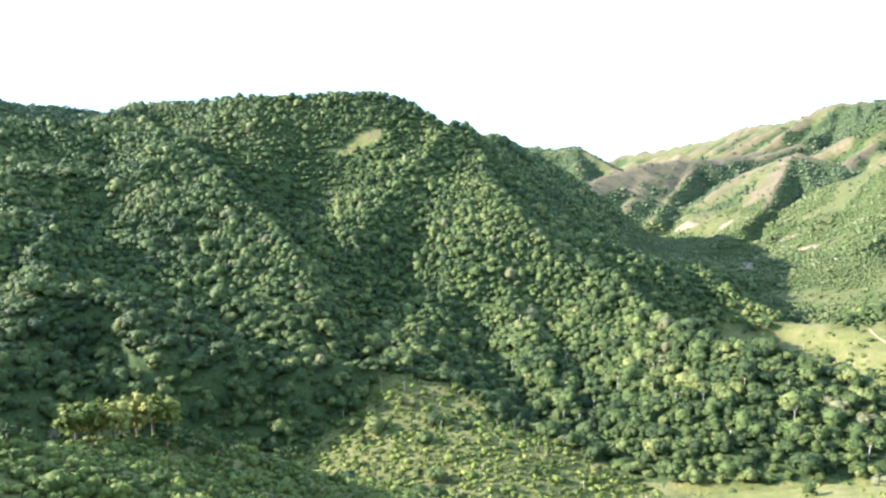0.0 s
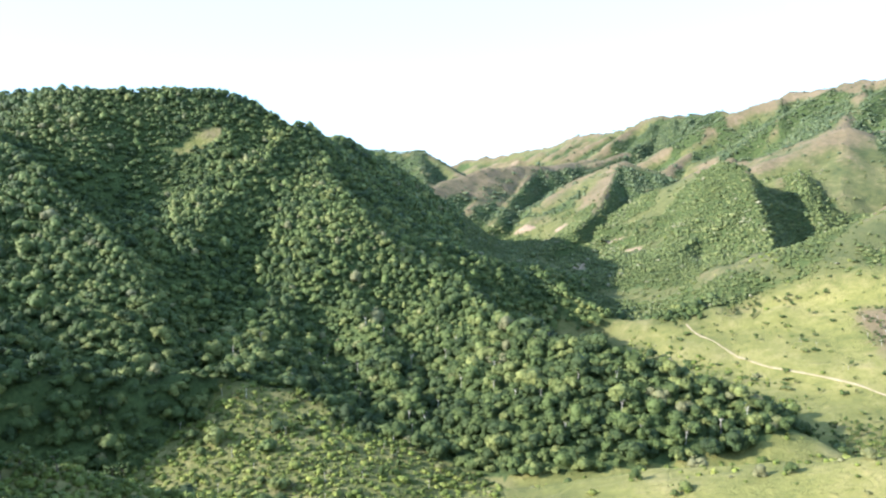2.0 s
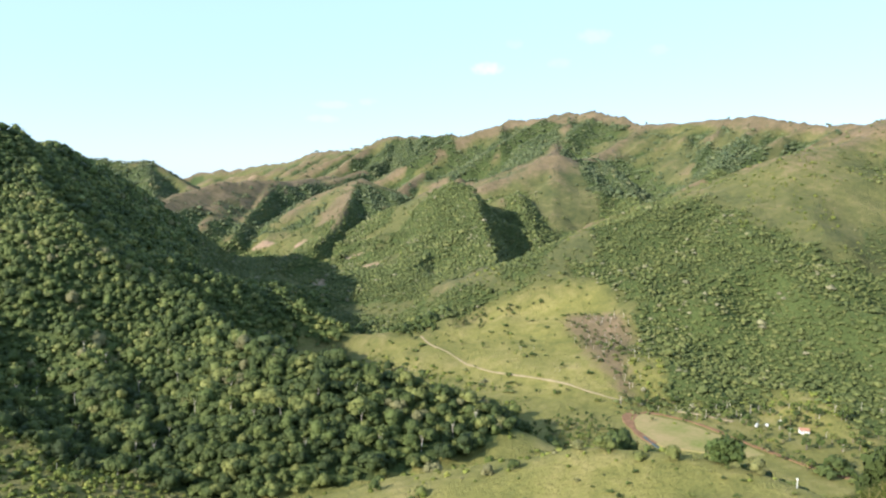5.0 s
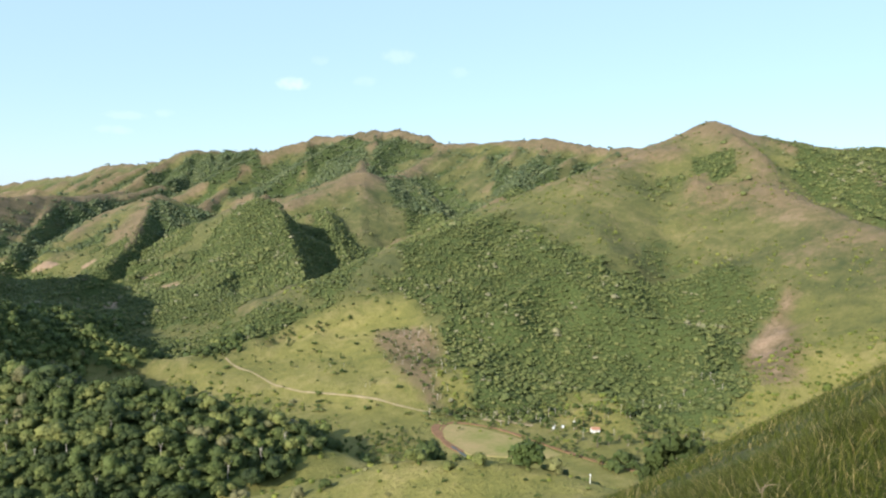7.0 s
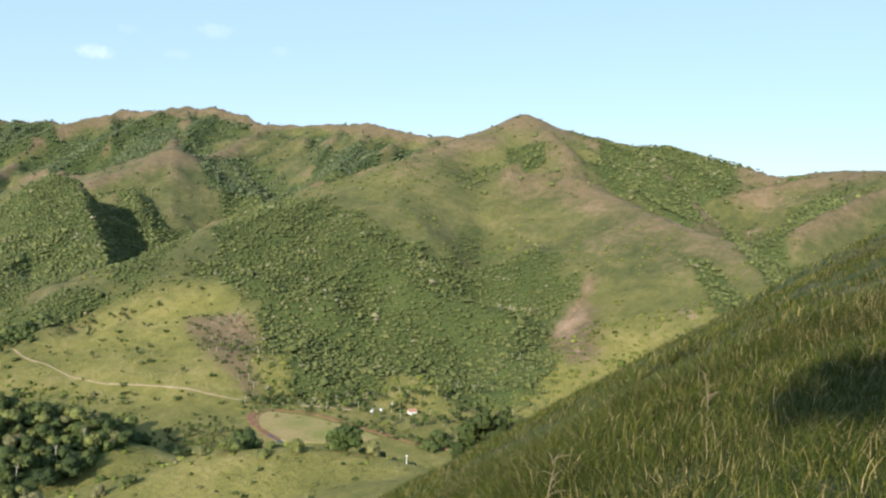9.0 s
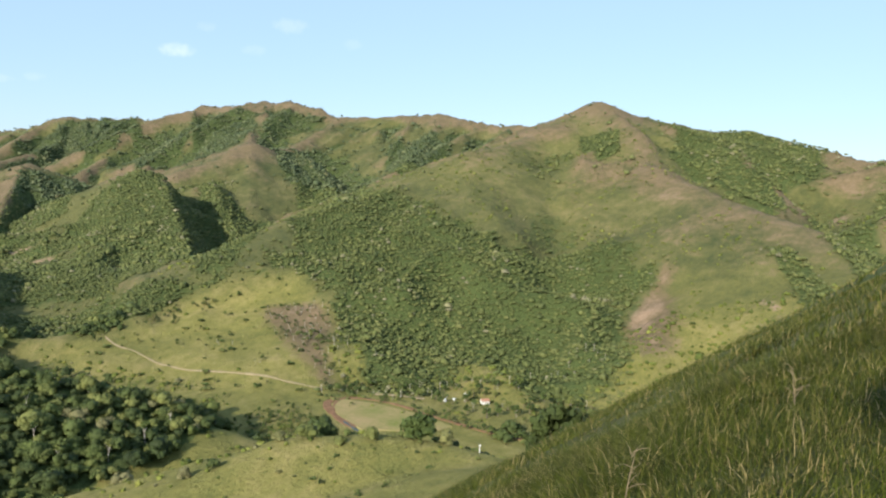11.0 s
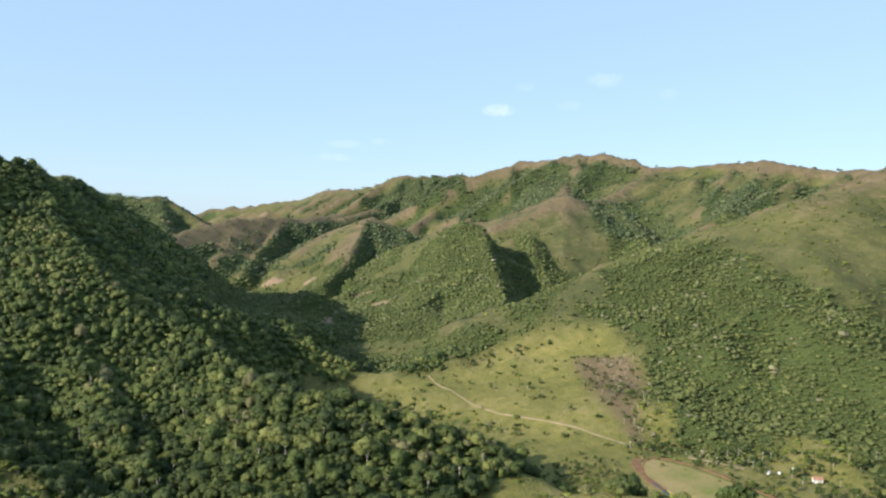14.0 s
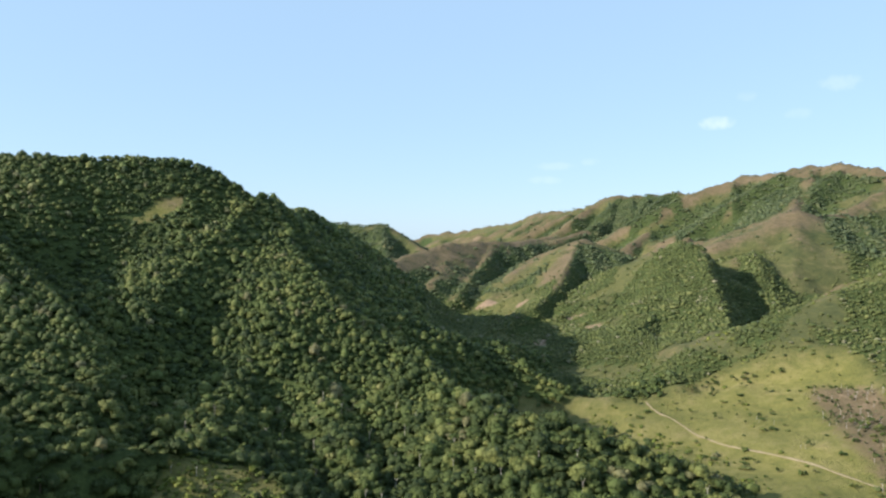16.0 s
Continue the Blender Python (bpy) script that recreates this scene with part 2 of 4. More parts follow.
ridge(0.72, [(31.7, 3.66, 2620), (32.9, 4.05, 2560), (34.2, 4.52, 2510), (35.2, 5.03, 2480), (36.3, 4.95, 2450), (37.1, 5.13, 2430), (37.9, 5.13, 2410), (39.1, 5.54, 2380), (39.7, 5.67, 2370), (41.1, 5.55, 2300), (42.4, 5.23, 2250), (43.2, 5.15, 2210), (44.2, 4.51, 2160), (45.1, 4.63, 2140), (45.7, 4.59, 2130), (47.1, 4.70, 2110), (48.6, 4.96, 2095), (49.7, 5.11, 2080), (50.8, 4.90, 2060), (52.1, 5.19, 2030), (53.2, 4.87, 1990), (55.1, 4.58, 1930), (56.8, 4.33, 1870), (58.4, 4.62, 1800), (60.0, 4.37, 1760)], 9, ribs=120)
# hills and spurs along the far side of the valley
ridge(0.6, [(10.1, -1.52, 1700), (11.2, -1.03, 1760), (12.2, -0.70, 1810), (13.9, -0.18, 1880), (16.1, 0.02, 1960), (17.9, 0.06, 2020), (20.1, 0.26, 2150), (22.6, 0.56, 2350)], 8)
ridge(1.2, [(17.9, 0.01, 2020), (17.3, -0.90, 1900), (16.5, -1.93, 1790), (15.7, -3.08, 1680), (15.1, -3.90, 1600)], 3, 0.15, 0.5)
ridge(0.6, [(14.5, -0.33, 1890), (13.9, -1.76, 1760), (13.1, -2.97, 1650)], 8)
ridge(1.2, [(29.3, -1.83, 1700), (27.4, -1.40, 1740), (26.3, -0.53, 1780), (25.0, 0.20, 1800), (24.2, 0.35, 1800), (23.8, 0.17, 1770), (23.3, -1.01, 1660), (22.8, -2.48, 1530), (22.0, -3.62, 1430), (20.9, -4.63, 1330)], 3, 0.15, 0.5)
ridge(0.5, [(24.2, 0.35, 1800), (22.6, -0.19, 1850), (20.9, -0.96, 1880), (19.3, -1.73, 1900)], 8)
ridge(0.6, [(26.3, -0.53, 1780), (27.0, -1.57, 1680), (26.8, -2.84, 1580)], 6)
ridge(0.8, [(26.7, 3.50, 2750), (26.0, 1.90, 2550), (24.0, 0.80, 2350), (22.0, 0.10, 2200)], 4, 0.25, 0.6)
ridge(0.8, [(31.7, 3.60, 2620), (30.5, 2.20, 2400), (28.8, 0.90, 2200), (27.0, -0.30, 2050)], 4, 0.25, 0.65)
ridge(0.8, [(34.2, 4.45, 2510), (34.3, 2.40, 2230), (33.8, 0.60, 2050), (33.3, -0.90, 1900)], 4, 0.25, 0.55)
ridge(0.85, [(36.3, 4.90, 2450), (36.6, 3.20, 2230), (35.7, 1.80, 2050)], 5, 0.3, 0.6)
ridge(0.7, [(39.7, 5.60, 2370), (39.2, 4.62, 2220), (38.7, 3.40, 2080), (38.3, 2.60, 1900)], 5, 0.2, 0.5)
# wooded spur with a shaded cliff side
ridge(1.15, [(28.2, -1.16, 1560), (29.8, -0.11, 1480), (30.7, 0.16, 1440), (31.5, 0.23, 1400), (32.4, 0.03, 1360), (32.7, -0.63, 1320), (33.1, -2.00, 1240), (33.8, -3.58, 1160), (34.3, -4.97, 1090), (34.8, -6.58, 1010), (35.0, -7.58, 960)], 4, 0.22, 0.55)
ridge(0.55, [(29.8, -0.11, 1480), (28.2, -1.16, 1460), (26.2, -2.73, 1430), (24.5, -4.25, 1380), (22.5, -5.46, 1300)], 8)
ridge(0.5, [(30.4, -0.51, 1420), (29.8, -2.86, 1280), (28.9, -4.81, 1170), (27.9, -5.96, 1090)], 12, 0.3)
ridge(0.5, [(32.0, -1.24, 1350), (31.6, -3.61, 1210), (31.3, -5.59, 1110), (30.6, -7.15, 1010)], 12, 0.3)
ridge(0.55, [(35.8, -0.32, 1520), (37.0, -2.30, 1400), (37.8, -4.32, 1280), (38.4, -6.15, 1180), (38.0, -7.59, 1090)], 14)
# bare grassy spur and the saddle behind it
ridge(0.55, [(44.7, 4.62, 2140), (43.7, 3.92, 2050), (42.5, 3.09, 1960), (41.5, 2.47, 1890), (39.9, 2.28, 1800), (38.3, 2.52, 1740), (37.3, 2.08, 1710), (36.1, 1.38, 1680), (35.0, 0.81, 1650), (33.7, 0.32, 1620), (32.9, -0.34, 1590)], 8, 0.15)
ridge(0.55, [(38.3, 2.52, 1740), (38.5, 0.60, 1610), (38.7, -1.84, 1480), (38.8, -4.30, 1370), (38.7, -5.12, 1330)], 14, 0.12, 0.5)
ridge(0.5, [(41.5, 2.47, 1890), (43.1, 0.78, 1700), (44.4, -1.04, 1560)], 10, 0.3, ribs=90)
ridge(0.5, [(45.5, 4.37, 2120), (46.8, 2.58, 1900), (48.1, 0.55, 1700)], 10, 0.3, ribs=90)
ridge(0.5, [(52.1, 5.10, 2030), (50.9, 2.70, 1750), (49.4, 0.87, 1550)], 12, 0.3, ribs=90)
# low knolls of the upper valley
ridge(0.3, [(16.6, -5.78, 1500), (19.2, -5.59, 1420), (21.7, -5.61, 1330), (23.8, -5.96, 1260), (25.4, -5.89, 1220)], 20, 0.3)
ridge(0.3, [(23.4, -6.97, 1180), (25.4, -6.01, 1160), (27.5, -6.26, 1090), (29.5, -7.02, 1010), (31.5, -7.56, 950)], 20, 0.3)
# grassy hill with the pointed peak
ridge(0.47, [(63.6, 6.35, 1350), (62.1, 5.33, 1320), (60.6, 4.32, 1300), (58.8, 3.61, 1230), (54.7, 2.49, 1120), (51.4, 0.57, 1050), (46.0, -1.46, 960), (41.6, -2.98, 920), (38.9, -4.70, 900), (36.7, -7.64, 880)], 25, 0.2)
ridge(0.45, [(54.7, 2.49, 1120), (55.5, -2.37, 950), (56.5, -7.44, 800)], 40, 0.2)
ridge(0.45, [(47.3, -1.15, 980), (48.4, -6.02, 850), (48.9, -10.58, 740)], 40, 0.2)
ridge(0.48, [(63.6, 6.35, 1350), (64.8, 4.12, 1230), (65.9, 2.60, 1150), (68.0, 1.89, 1080), (73.0, -0.45, 950), (77.7, -2.17, 850), (80.7, -4.40, 760), (82.0, -5.82, 700), (84.0, -9.06, 620)], 22, 0.2)
ridge(0.45, [(70.7, 0.26, 1020), (69.2, -5.21, 850), (66.7, -10.99, 720), (65.6, -14.33, 650)], 30, 0.2)
ridge(0.5, [(63.6, 6.35, 1350), (64.7, 5.79, 1380), (65.7, 5.32, 1410), (67.3, 5.11, 1450), (69.2, 4.78, 1490), (70.8, 4.44, 1515), (72.3, 4.30, 1530), (73.4, 4.39, 1540), (74.1, 4.39, 1545), (75.2, 3.79, 1550), (76.7, 3.20, 1550), (78.1, 2.84, 1550), (80.1, 2.21, 1530), (81.1, 2.26, 1490), (82.3, 2.68, 1420), (87.0, 3.10, 1300), (97.2, 3.61, 1200), (111.4, 4.12, 1100)], 12, ribs=120)
ridge(0.45, [(80.9, 2.19, 1500), (81.2, 0.06, 1250), (80.5, -2.57, 1080)], 15)
ridge(0.45, [(87.0, 3.10, 1300), (84.8, 0.06, 1100), (83.1, -3.79, 950)], 15)
# unseen hill at left, added to keep the evening sun off the near slopes
ridge(0.8, [(-86.9, 9.50, 400), (-67.6, 7.50, 440), (-57.4, 3.50, 470)], 15)
# pastures
ridge(0.22, [(44.3, -6.02, 880), (42.8, -6.93, 850), (39.5, -8.45, 830), (35.1, -9.67, 810), (31.1, -10.48, 790), (26.5, -11.90, 760)], 30, 0.3)
ridge(0.55, [(-2.5, -25.79, 340), (17.2, -23.46, 350), (28.0, -21.43, 340), (36.1, -20.01, 330), (41.7, -18.79, 320), (47.8, -18.59, 310), (53.0, -19.20, 300), (58.2, -20.21, 280), (62.6, -20.82, 230), (66.7, -20.21, 170)], 12, 0.15, 0.3)
ridge(0.5, [(-61.5, -10.08, 150), (-38.0, -15.50, 165), (-31.8, -17.78, 172), (-29.8, -17.75, 180), (-27.7, -17.76, 188), (-24.9, -17.87, 198), (-21.1, -18.12, 208), (-18.1, -19.12, 214), (-15.3, -20.37, 216), (-12.5, -21.81, 218), (-9.6, -23.37, 220), (-3.0, -27.00, 225)], 8, 0.2, 0.4)


def soft_max(a, b, k):
    return np.maximum(a, b) + np.maximum(k - np.abs(a - b), 0) ** 2 / (4 * k)


def height(x, y):
    x, y = np.asarray(x, float), np.asarray(y, float)
    r = np.hypot(x, y)
    far = np.clip((r - 250) / 500, 0, 1)
    wx, wy = x + 16 * far * fbm(x, y, 160, 1, 3), y + 16 * far * fbm(x, y, 160, 5, 3)
    folds = np.abs(fbm(x, y, 190, 9, 4)) * 3.2 - 0.6
    # the valley floor climbs upstream
    h = FLOOR + 0.02 * np.maximum(r - 700, 0) + 3 * far * fbm(x, y, 120, 21, 3)
    for slope, right, width, rough, pts in RIDGES:
        best, gap, side = np.full(x.shape, -1e9), np.full(x.shape, 1e9), np.zeros(x.shape)
        lines = []
        for (ax, ay, az), (bx, by, bz) in zip(pts, pts[1:]):
            dx, dy = bx - ax, by - ay
            u = np.clip(((wx - ax) * dx + (wy - ay) * dy) / (dx * dx + dy * dy), 0, 1)
            ex, ey = wx - ax - u * dx, wy - ay - u * dy
            d = np.hypot(ex, ey)
            if slope != right:
                here = 1 / (1 + np.exp(np.clip((ex * dy - ey * dx) / (np.hypot(dx, dy) * 6.0), -30, 30)))
                side = np.where(d < gap, here, side)
                gap = np.minimum(gap, d)
            lines.append((az + (bz - az) * u, (1 + rough * folds) * (np.sqrt(d * d + width * width * 0.25) - width * 0.5)))
        for top, fall in lines:
            best = np.maximum(best, top - (right + (slope - right) * side) * fall)
        h = soft_max(h, best, 5.0)
    # small spurs and rills on the high slopes
    worn = np.clip((r - 850) / 500, 0, 1) * np.clip((h - FLOOR) / 90, 0, 1)
    h = h + worn * np.clip((r - 500) / 1500, 0.35, 1) * (4 - 18 * np.abs(fbm(x, y, 230, 41, 4)) + 2 - 11 * np.abs(fbm(x, y, 75, 45, 3)))
    # the hillside underfoot
    fall = np.where(y > -45, 0.74 * y - 1.2 * (1 - np.exp(-np.maximum(y, 0) / 4)), -33.3 - 0.5 * (y + 45))
    own = -1.62 - fall - 0.45 * (np.sqrt(np.maximum(x - 50, 0) ** 2 + 100) - 10) - 0.35 * (np.sqrt(np.maximum(-x - 60, 0) ** 2 + 400) - 20)
    own = own + 0.036 * np.maximum(x, 0)
    own = own + 0.4 * fbm(x, y, 5, 31, 3) * np.clip(r / 4, 0, 1) + 1.2 * fbm(x, y, 35, 35, 2) * np.clip(r / 30, 0, 1)
    return soft_max(h, own, 6.0)


# a coarse copy of the heights, for looking up slopes and hollows
GX, GY, GSTEP = np.arange(-2000, 3401, 15.0), np.arange(-500, 4801, 15.0), 15.0
COARSE = height(*np.meshgrid(GX, GY))


def rough_height(x, y):
    u, v = np.clip((x - GX[0]) / GSTEP, 0, len(GX) - 1.001), np.clip((y - GY[0]) / GSTEP, 0, len(GY) - 1.001)
    i, j = u.astype(int), v.astype(int)
    u, v = u - i, v - j
    return (COARSE[j, i] * (1 - u) + COARSE[j, i + 1] * u) * (1 - v) + (COARSE[j + 1, i] * (1 - u) + COARSE[j + 1, i + 1] * u) * v
# ---- end of height


# ---------------------------------------------------------------- what grows where
def inside(x, y, poly):
    """True within a polygon of the plan."""
    r = np.zeros(x.shape, bool)
    for (ax, ay), (bx, by) in zip(poly, poly[1:] + poly[:1]):
        if ay != by:
            r ^= ((ay > y) != (by > y)) & (x < (bx - ax) * (y - ay) / (by - ay) + ax)
    return r


def near_line(x, y, pts, width):
    d = np.full(x.shape, 1e9)
    for (ax, ay), (bx, by) in zip(pts, pts[1:]):
        dx, dy = bx - ax, by - ay
        u = np.clip(((x - ax) * dx + (y - ay) * dy) / (dx * dx + dy * dy), 0, 1)
        d = np.minimum(d, np.hypot(x - ax - u * dx, y - ay - u * dy))
    return d < width


def soft_inside(x, y, poly, blur):
    """0.5 on a polygon's border, 1 well inside, 0 well outside."""
    d = np.full(x.shape, 1e9)
    for (ax, ay), (bx, by) in zip(poly, poly[1:] + poly[:1]):
        dx, dy = bx - ax, by - ay
        u = np.clip(((x - ax) * dx + (y - ay) * dy) / (dx * dx + dy * dy), 0, 1)
        d = np.minimum(d, np.hypot(x - ax - u * dx, y - ay - u * dy))
    return np.clip(0.5 + np.where(inside(x, y, poly), d, -d) / (2 * blur), 0, 1)


WOODED_HILL = [(-706, 179), (-276, 262), (-216, 300), (-171, 335), (-132, 362), (-100, 385), (-82, 420), (-67, 440), (-55, 448), (-43, 466), (-31, 476), (-14, 474), (6, 468), (19, 452), (35, 445), (61, 418), (104, 376), (160, 365), (242, 366), (291, 379), (321, 442), (290, 490), (239, 560), (294, 1301), (192, 1401), (-11, 1300), (-923, 1182)]
BRIGHT_PATCH = [(-126, 862), (-103, 884), (-78, 890), (-71, 879), (-97, 864)]
GRASS_HILL_WOOD = [(421, 415), (442, 449), (475, 479), (495, 494), (507, 525), (531, 569), (517, 598), (487, 623), (496, 644), (544, 658), (601, 678), (660, 722), (765, 792), (789, 750), (750, 633), (714, 540), (709, 481), (724, 445), (770, 413), (769, 354), (751, 329), (680, 310), (639, 282), (588, 241), (560, 235), (545, 247), (531, 300), (522, 326), (538, 365), (475, 371), (444, 386)]
PASTURE = [(317, 661), (337, 658), (353, 643), (408, 656), (443, 663), (485, 629), (519, 601), (534, 579), (515, 546), (503, 502), (454, 462), (428, 425), (407, 429), (358, 423), (341, 454), (354, 491), (354, 545), (330, 588)]
ROSY_SLOPE = [(481, 580), (506, 551), (503, 509), (495, 494), (452, 464), (424, 422), (416, 433), (433, 485), (455, 549)]
BROWN_STRIP = [(770, 283), (767, 299), (739, 299), (689, 299), (650, 287), (602, 245), (625, 230), (655, 235), (734, 276)]
ROCK_STRIP = [(714, 203), (713, 184), (675, 157), (625, 140), (640, 150), (667, 166)]
SPUR_WOOD = [(399, 850), (481, 769), (622, 828), (692, 998), (742, 1139), (741, 1209), (640, 1230), (479, 1050)]
VALLEY_WOOD = [(187, 741), (299, 700), (421, 735), (440, 780), (379, 850), (368, 961), (387, 1121), (396, 1301), (293, 1421), (244, 1251), (174, 1051)]
HEDGE_WOOD = [(333, 670), (355, 652), (412, 664), (449, 663), (487, 631), (521, 603), (507, 649), (462, 682), (422, 753), (400, 829), (360, 760)]
VALLEY_CLUMPS = [(440, 780), (379, 850), (368, 961), (387, 1121), (396, 1301), (558, 1401), (560, 1150), (500, 980), (470, 900)]
VALLEY_SCARS = [[(433, 1511), (448, 1519), (481, 1489), (474, 1459), (448, 1480)], [(488, 1404), (516, 1400), (514, 1388), (487, 1385)], [(419, 1128), (445, 1154), (421, 1062), (398, 1009), (394, 1033)], [(503, 1201), (531, 1207), (527, 1152), (510, 1182)], [(501, 1115), (522, 1099), (514, 1072), (474, 1034)]]
LIT_HILL = [(302, 1661), (378, 1752), (449, 1811), (540, 1873), (608, 1910), (537, 1795), (454, 1640), (412, 1596), (367, 1648)]
GULLY_WOOD = [(711, 1098), (905, 1265), (915, 1235), (880, 1110), (790, 960), (640, 760), (499, 643), (473, 677), (560, 850), (625, 923)]
SADDLE_WOOD = [(1162, 1375), (1301, 1390), (1323, 1315), (1242, 1194), (1120, 1100), (1000, 1050), (978, 1127), (1038, 1172), (1070, 1263)]
RANGE_WOOD = [(1438, 1293), (1373, 1164), (1472, 1159), (1405, 1056), (1250, 950), (1150, 960), (1169, 1003), (1245, 1101)]
RANGE_SIDES = [[(1232, 2432), (1349, 2270), (1193, 1994), (1110, 1979), (1048, 1982), (995, 2183), (1004, 2341)], [(1159, 1951), (1295, 1918), (1214, 1759), (1035, 1717), (1139, 1931)], [(1346, 1952), (1410, 1789), (1400, 1739), (1237, 1568), (1052, 1514), (1203, 1756)], [(1447, 1748), (1482, 1587), (1465, 1556), (1338, 1536), (1300, 1579)]]
BARE_SPUR = [(1076, 1363), (1081, 1297), (1031, 1161), (975, 1085), (925, 1095), (905, 1130), (955, 1290), (930, 1345), (992, 1358)]
PEAK_HILL_SIDE = [(714, 1613), (797, 1582), (802, 1548), (700, 1380), (616, 1244), (546, 1270), (479, 1251), (578, 1376), (644, 1482)]
ROUND_HILL_SIDE = [(636, 1927), (632, 1869), (541, 1740), (460, 1618), (457, 1640), (548, 1799)]
KNOLL_EARTH = [(488, 998), (485, 917), (448, 779), (437, 749), (462, 830), (468, 931)]
PEAK_CLUMP = [(1091, 572), (1100, 509), (1041, 480), (1005, 493), (1043, 540)]
GULLY_TREES = [(805, 213), (793, 181), (754, 152), (680, 120), (640, 118), (669, 137), (743, 175)]
SIDE_WOOD = [(1206, 167), (1228, 102), (1085, 88), (1015, 108), (978, 120), (1020, 138)]
FOOT_WOOD = [(1158, 245), (992, 160), (979, 140), (833, 109), (700, 100), (759, 125), (818, 157)]
RED_SCAR = [(1172, 225), (1194, 210), (1163, 193), (1100, 180), (1007, 145), (1000, 165)]
BACK_WOOD = [(1328, 539), (1450, 440), (1499, 326), (1475, 261), (1222, 270), (1202, 292), (1020, 266), (1030, 309), (1097, 378), (1096, 421)]


def hollow(x, y, h, step=70.0):
    """How far the ground lies below its surroundings."""
    s = 0
    for k in range(6):
        s = s + rough_height(x + step * math.cos(k * 1.0472), y + step * math.sin(k * 1.0472))
    return s / 6 - h


def cover_of(x, y, h):
    """Wood, dryness, bare soil and short-grazed turf, each from 0 to 1."""
    r = np.hypot(x, y)
    hol = hollow(x, y, h)
    n = fbm(x, y, 90, 51, 4)
    n2 = fbm(x, y, 260, 61, 3)
    east = (rough_height(x - 25, y) - rough_height(x + 25, y)) / 50
    wild = np.clip(0.44 + 0.36 * (r > 1000) * (np.arctan2(x, y) < 0.61) + 0.16 * (r > 1500) + hol / 22.0 + 0.6 * n + 0.2 * n2 + 0.8 * np.clip(east, -0.6, 0.6), 0, 1)
    near = np.clip(0.15 + 0.3 * n, 0, 0.22)
    sunless = np.clip(0.45 + 0.12 * (r > 1600) + hol / 18.0 + 0.5 * n + 0.2 * n2 + 1.7 * np.clip(east, -0.3, 0.5), 0, 1)
    wild = np.where((r > 1050) & (np.arctan2(x, y) < 0.98), sunless, wild)
    wood = np.where(r > 820, wild, near)
    bearing = np.degrees(np.arctan2(x, y))
    open_hill = (bearing > 48) & (bearing < 82) & (r > 600) & (r < 1420)
    wood = np.where(open_hill, np.clip(wood - 0.38, 0, 0.47), wood)
    fleck = fbm(x, y, 38, 55, 3)
    for poly, blur, patchy in ((VALLEY_CLUMPS, 30, 1.1), (GRASS_HILL_WOOD, 45, 0.6), (SPUR_WOOD, 40, 0.9), (RANGE_WOOD, 30, 0.5), *((side, 25, 0.5) for side in RANGE_SIDES), (PEAK_HILL_SIDE, 20, 0.2), (ROUND_HILL_SIDE, 20, 0.2), (VALLEY_WOOD, 25, 0.35), (HEDGE_WOOD, 14, 0.5), (BACK_WOOD, 40, 0.4), (GULLY_WOOD, 30, 0.3), (SADDLE_WOOD, 30, 0.4), (PEAK_CLUMP, 12, 0.2), (GULLY_TREES, 10, 0.3), (SIDE_WOOD, 20, 0.2), (FOOT_WOOD, 20, 0.3)):
        s = soft_inside(x, y, poly, blur)
        wood = np.maximum(wood * (1 - s), np.clip(s * 1.25 - 0.08 + patchy * (n * 0.8 + fleck), 0, 1) * (s > 0))
    wood = np.where((bearing < 10.0) & (r > 1000) & (r < 3000), np.maximum(wood, 0.7 + 0.5 * n), wood)
    wood = wood * (1 - soft_inside(x, y, BARE_SPUR, 20) * (1 - soft_inside(x, y, GULLY_WOOD, 15))) - 0.6 * soft_inside(x, y, LIT_HILL, 40)
    wood = np.maximum(wood, np.clip(soft_inside(x, y, WOODED_HILL, 12) * 1.6 - 0.3 + 0.5 * fleck, 0, 1) * inside(x, y, WOODED_HILL))
    wood = np.where(soft_inside(x, y, WOODED_HILL, 12) > 0.99, 1.0, wood)
    wood = np.where(inside(x, y, PASTURE) | inside(x, y, BRIGHT_PATCH), 0.0, wood)
    # no wood close by: its dark floor colour stands for shade between blades
    wood = np.where(r < 105, np.clip(0.5 + 0.5 * fbm(x, y, 6, 57, 3), 0, 1), wood)
    dry = np.clip(np.where(open_hill, 0.4, 0.3) - hol / np.where(r > 1450, 24.0, 34.0) + 0.9 * fbm(x, y, 200, 71, 4), 0, 1) * np.clip((r - 600) / 500, 0.25, 1) * np.where((r > 1000) & (np.arctan2(x, y) < 0.56), 0.85, 1.0)
    dry = np.where(r < 560, dry * 0.3, dry)
    dry = np.maximum(dry, 0.95 * np.maximum(np.maximum(soft_inside(x, y, BROWN_STRIP, 14), soft_inside(x, y, ROSY_SLOPE, 14)), soft_inside(x, y, KNOLL_EARTH, 14)))
    soil = np.clip(-0.62 - hol / 40.0 + 0.9 * fbm(x, y, 80, 81, 4), 0, 1) * (r > 900) * ((bearing > 36) | (r > 1700))
    soil = np.maximum(soil, 0.55 * soft_inside(x, y, RED_SCAR, 14))
    soil = np.maximum(soil, np.maximum(0.3 * soft_inside(x, y, ROSY_SLOPE, 18), 0.44 * soft_inside(x, y, BROWN_STRIP, 12)))
    soil = np.maximum(soil, 0.55 * soft_inside(x, y, ROCK_STRIP, 8))
    for scar in VALLEY_SCARS:
        soil = np.maximum(soil, 0.9 * soft_inside(x, y, scar, 7))
        wood = wood * (1 - soft_inside(x, y, scar, 14))
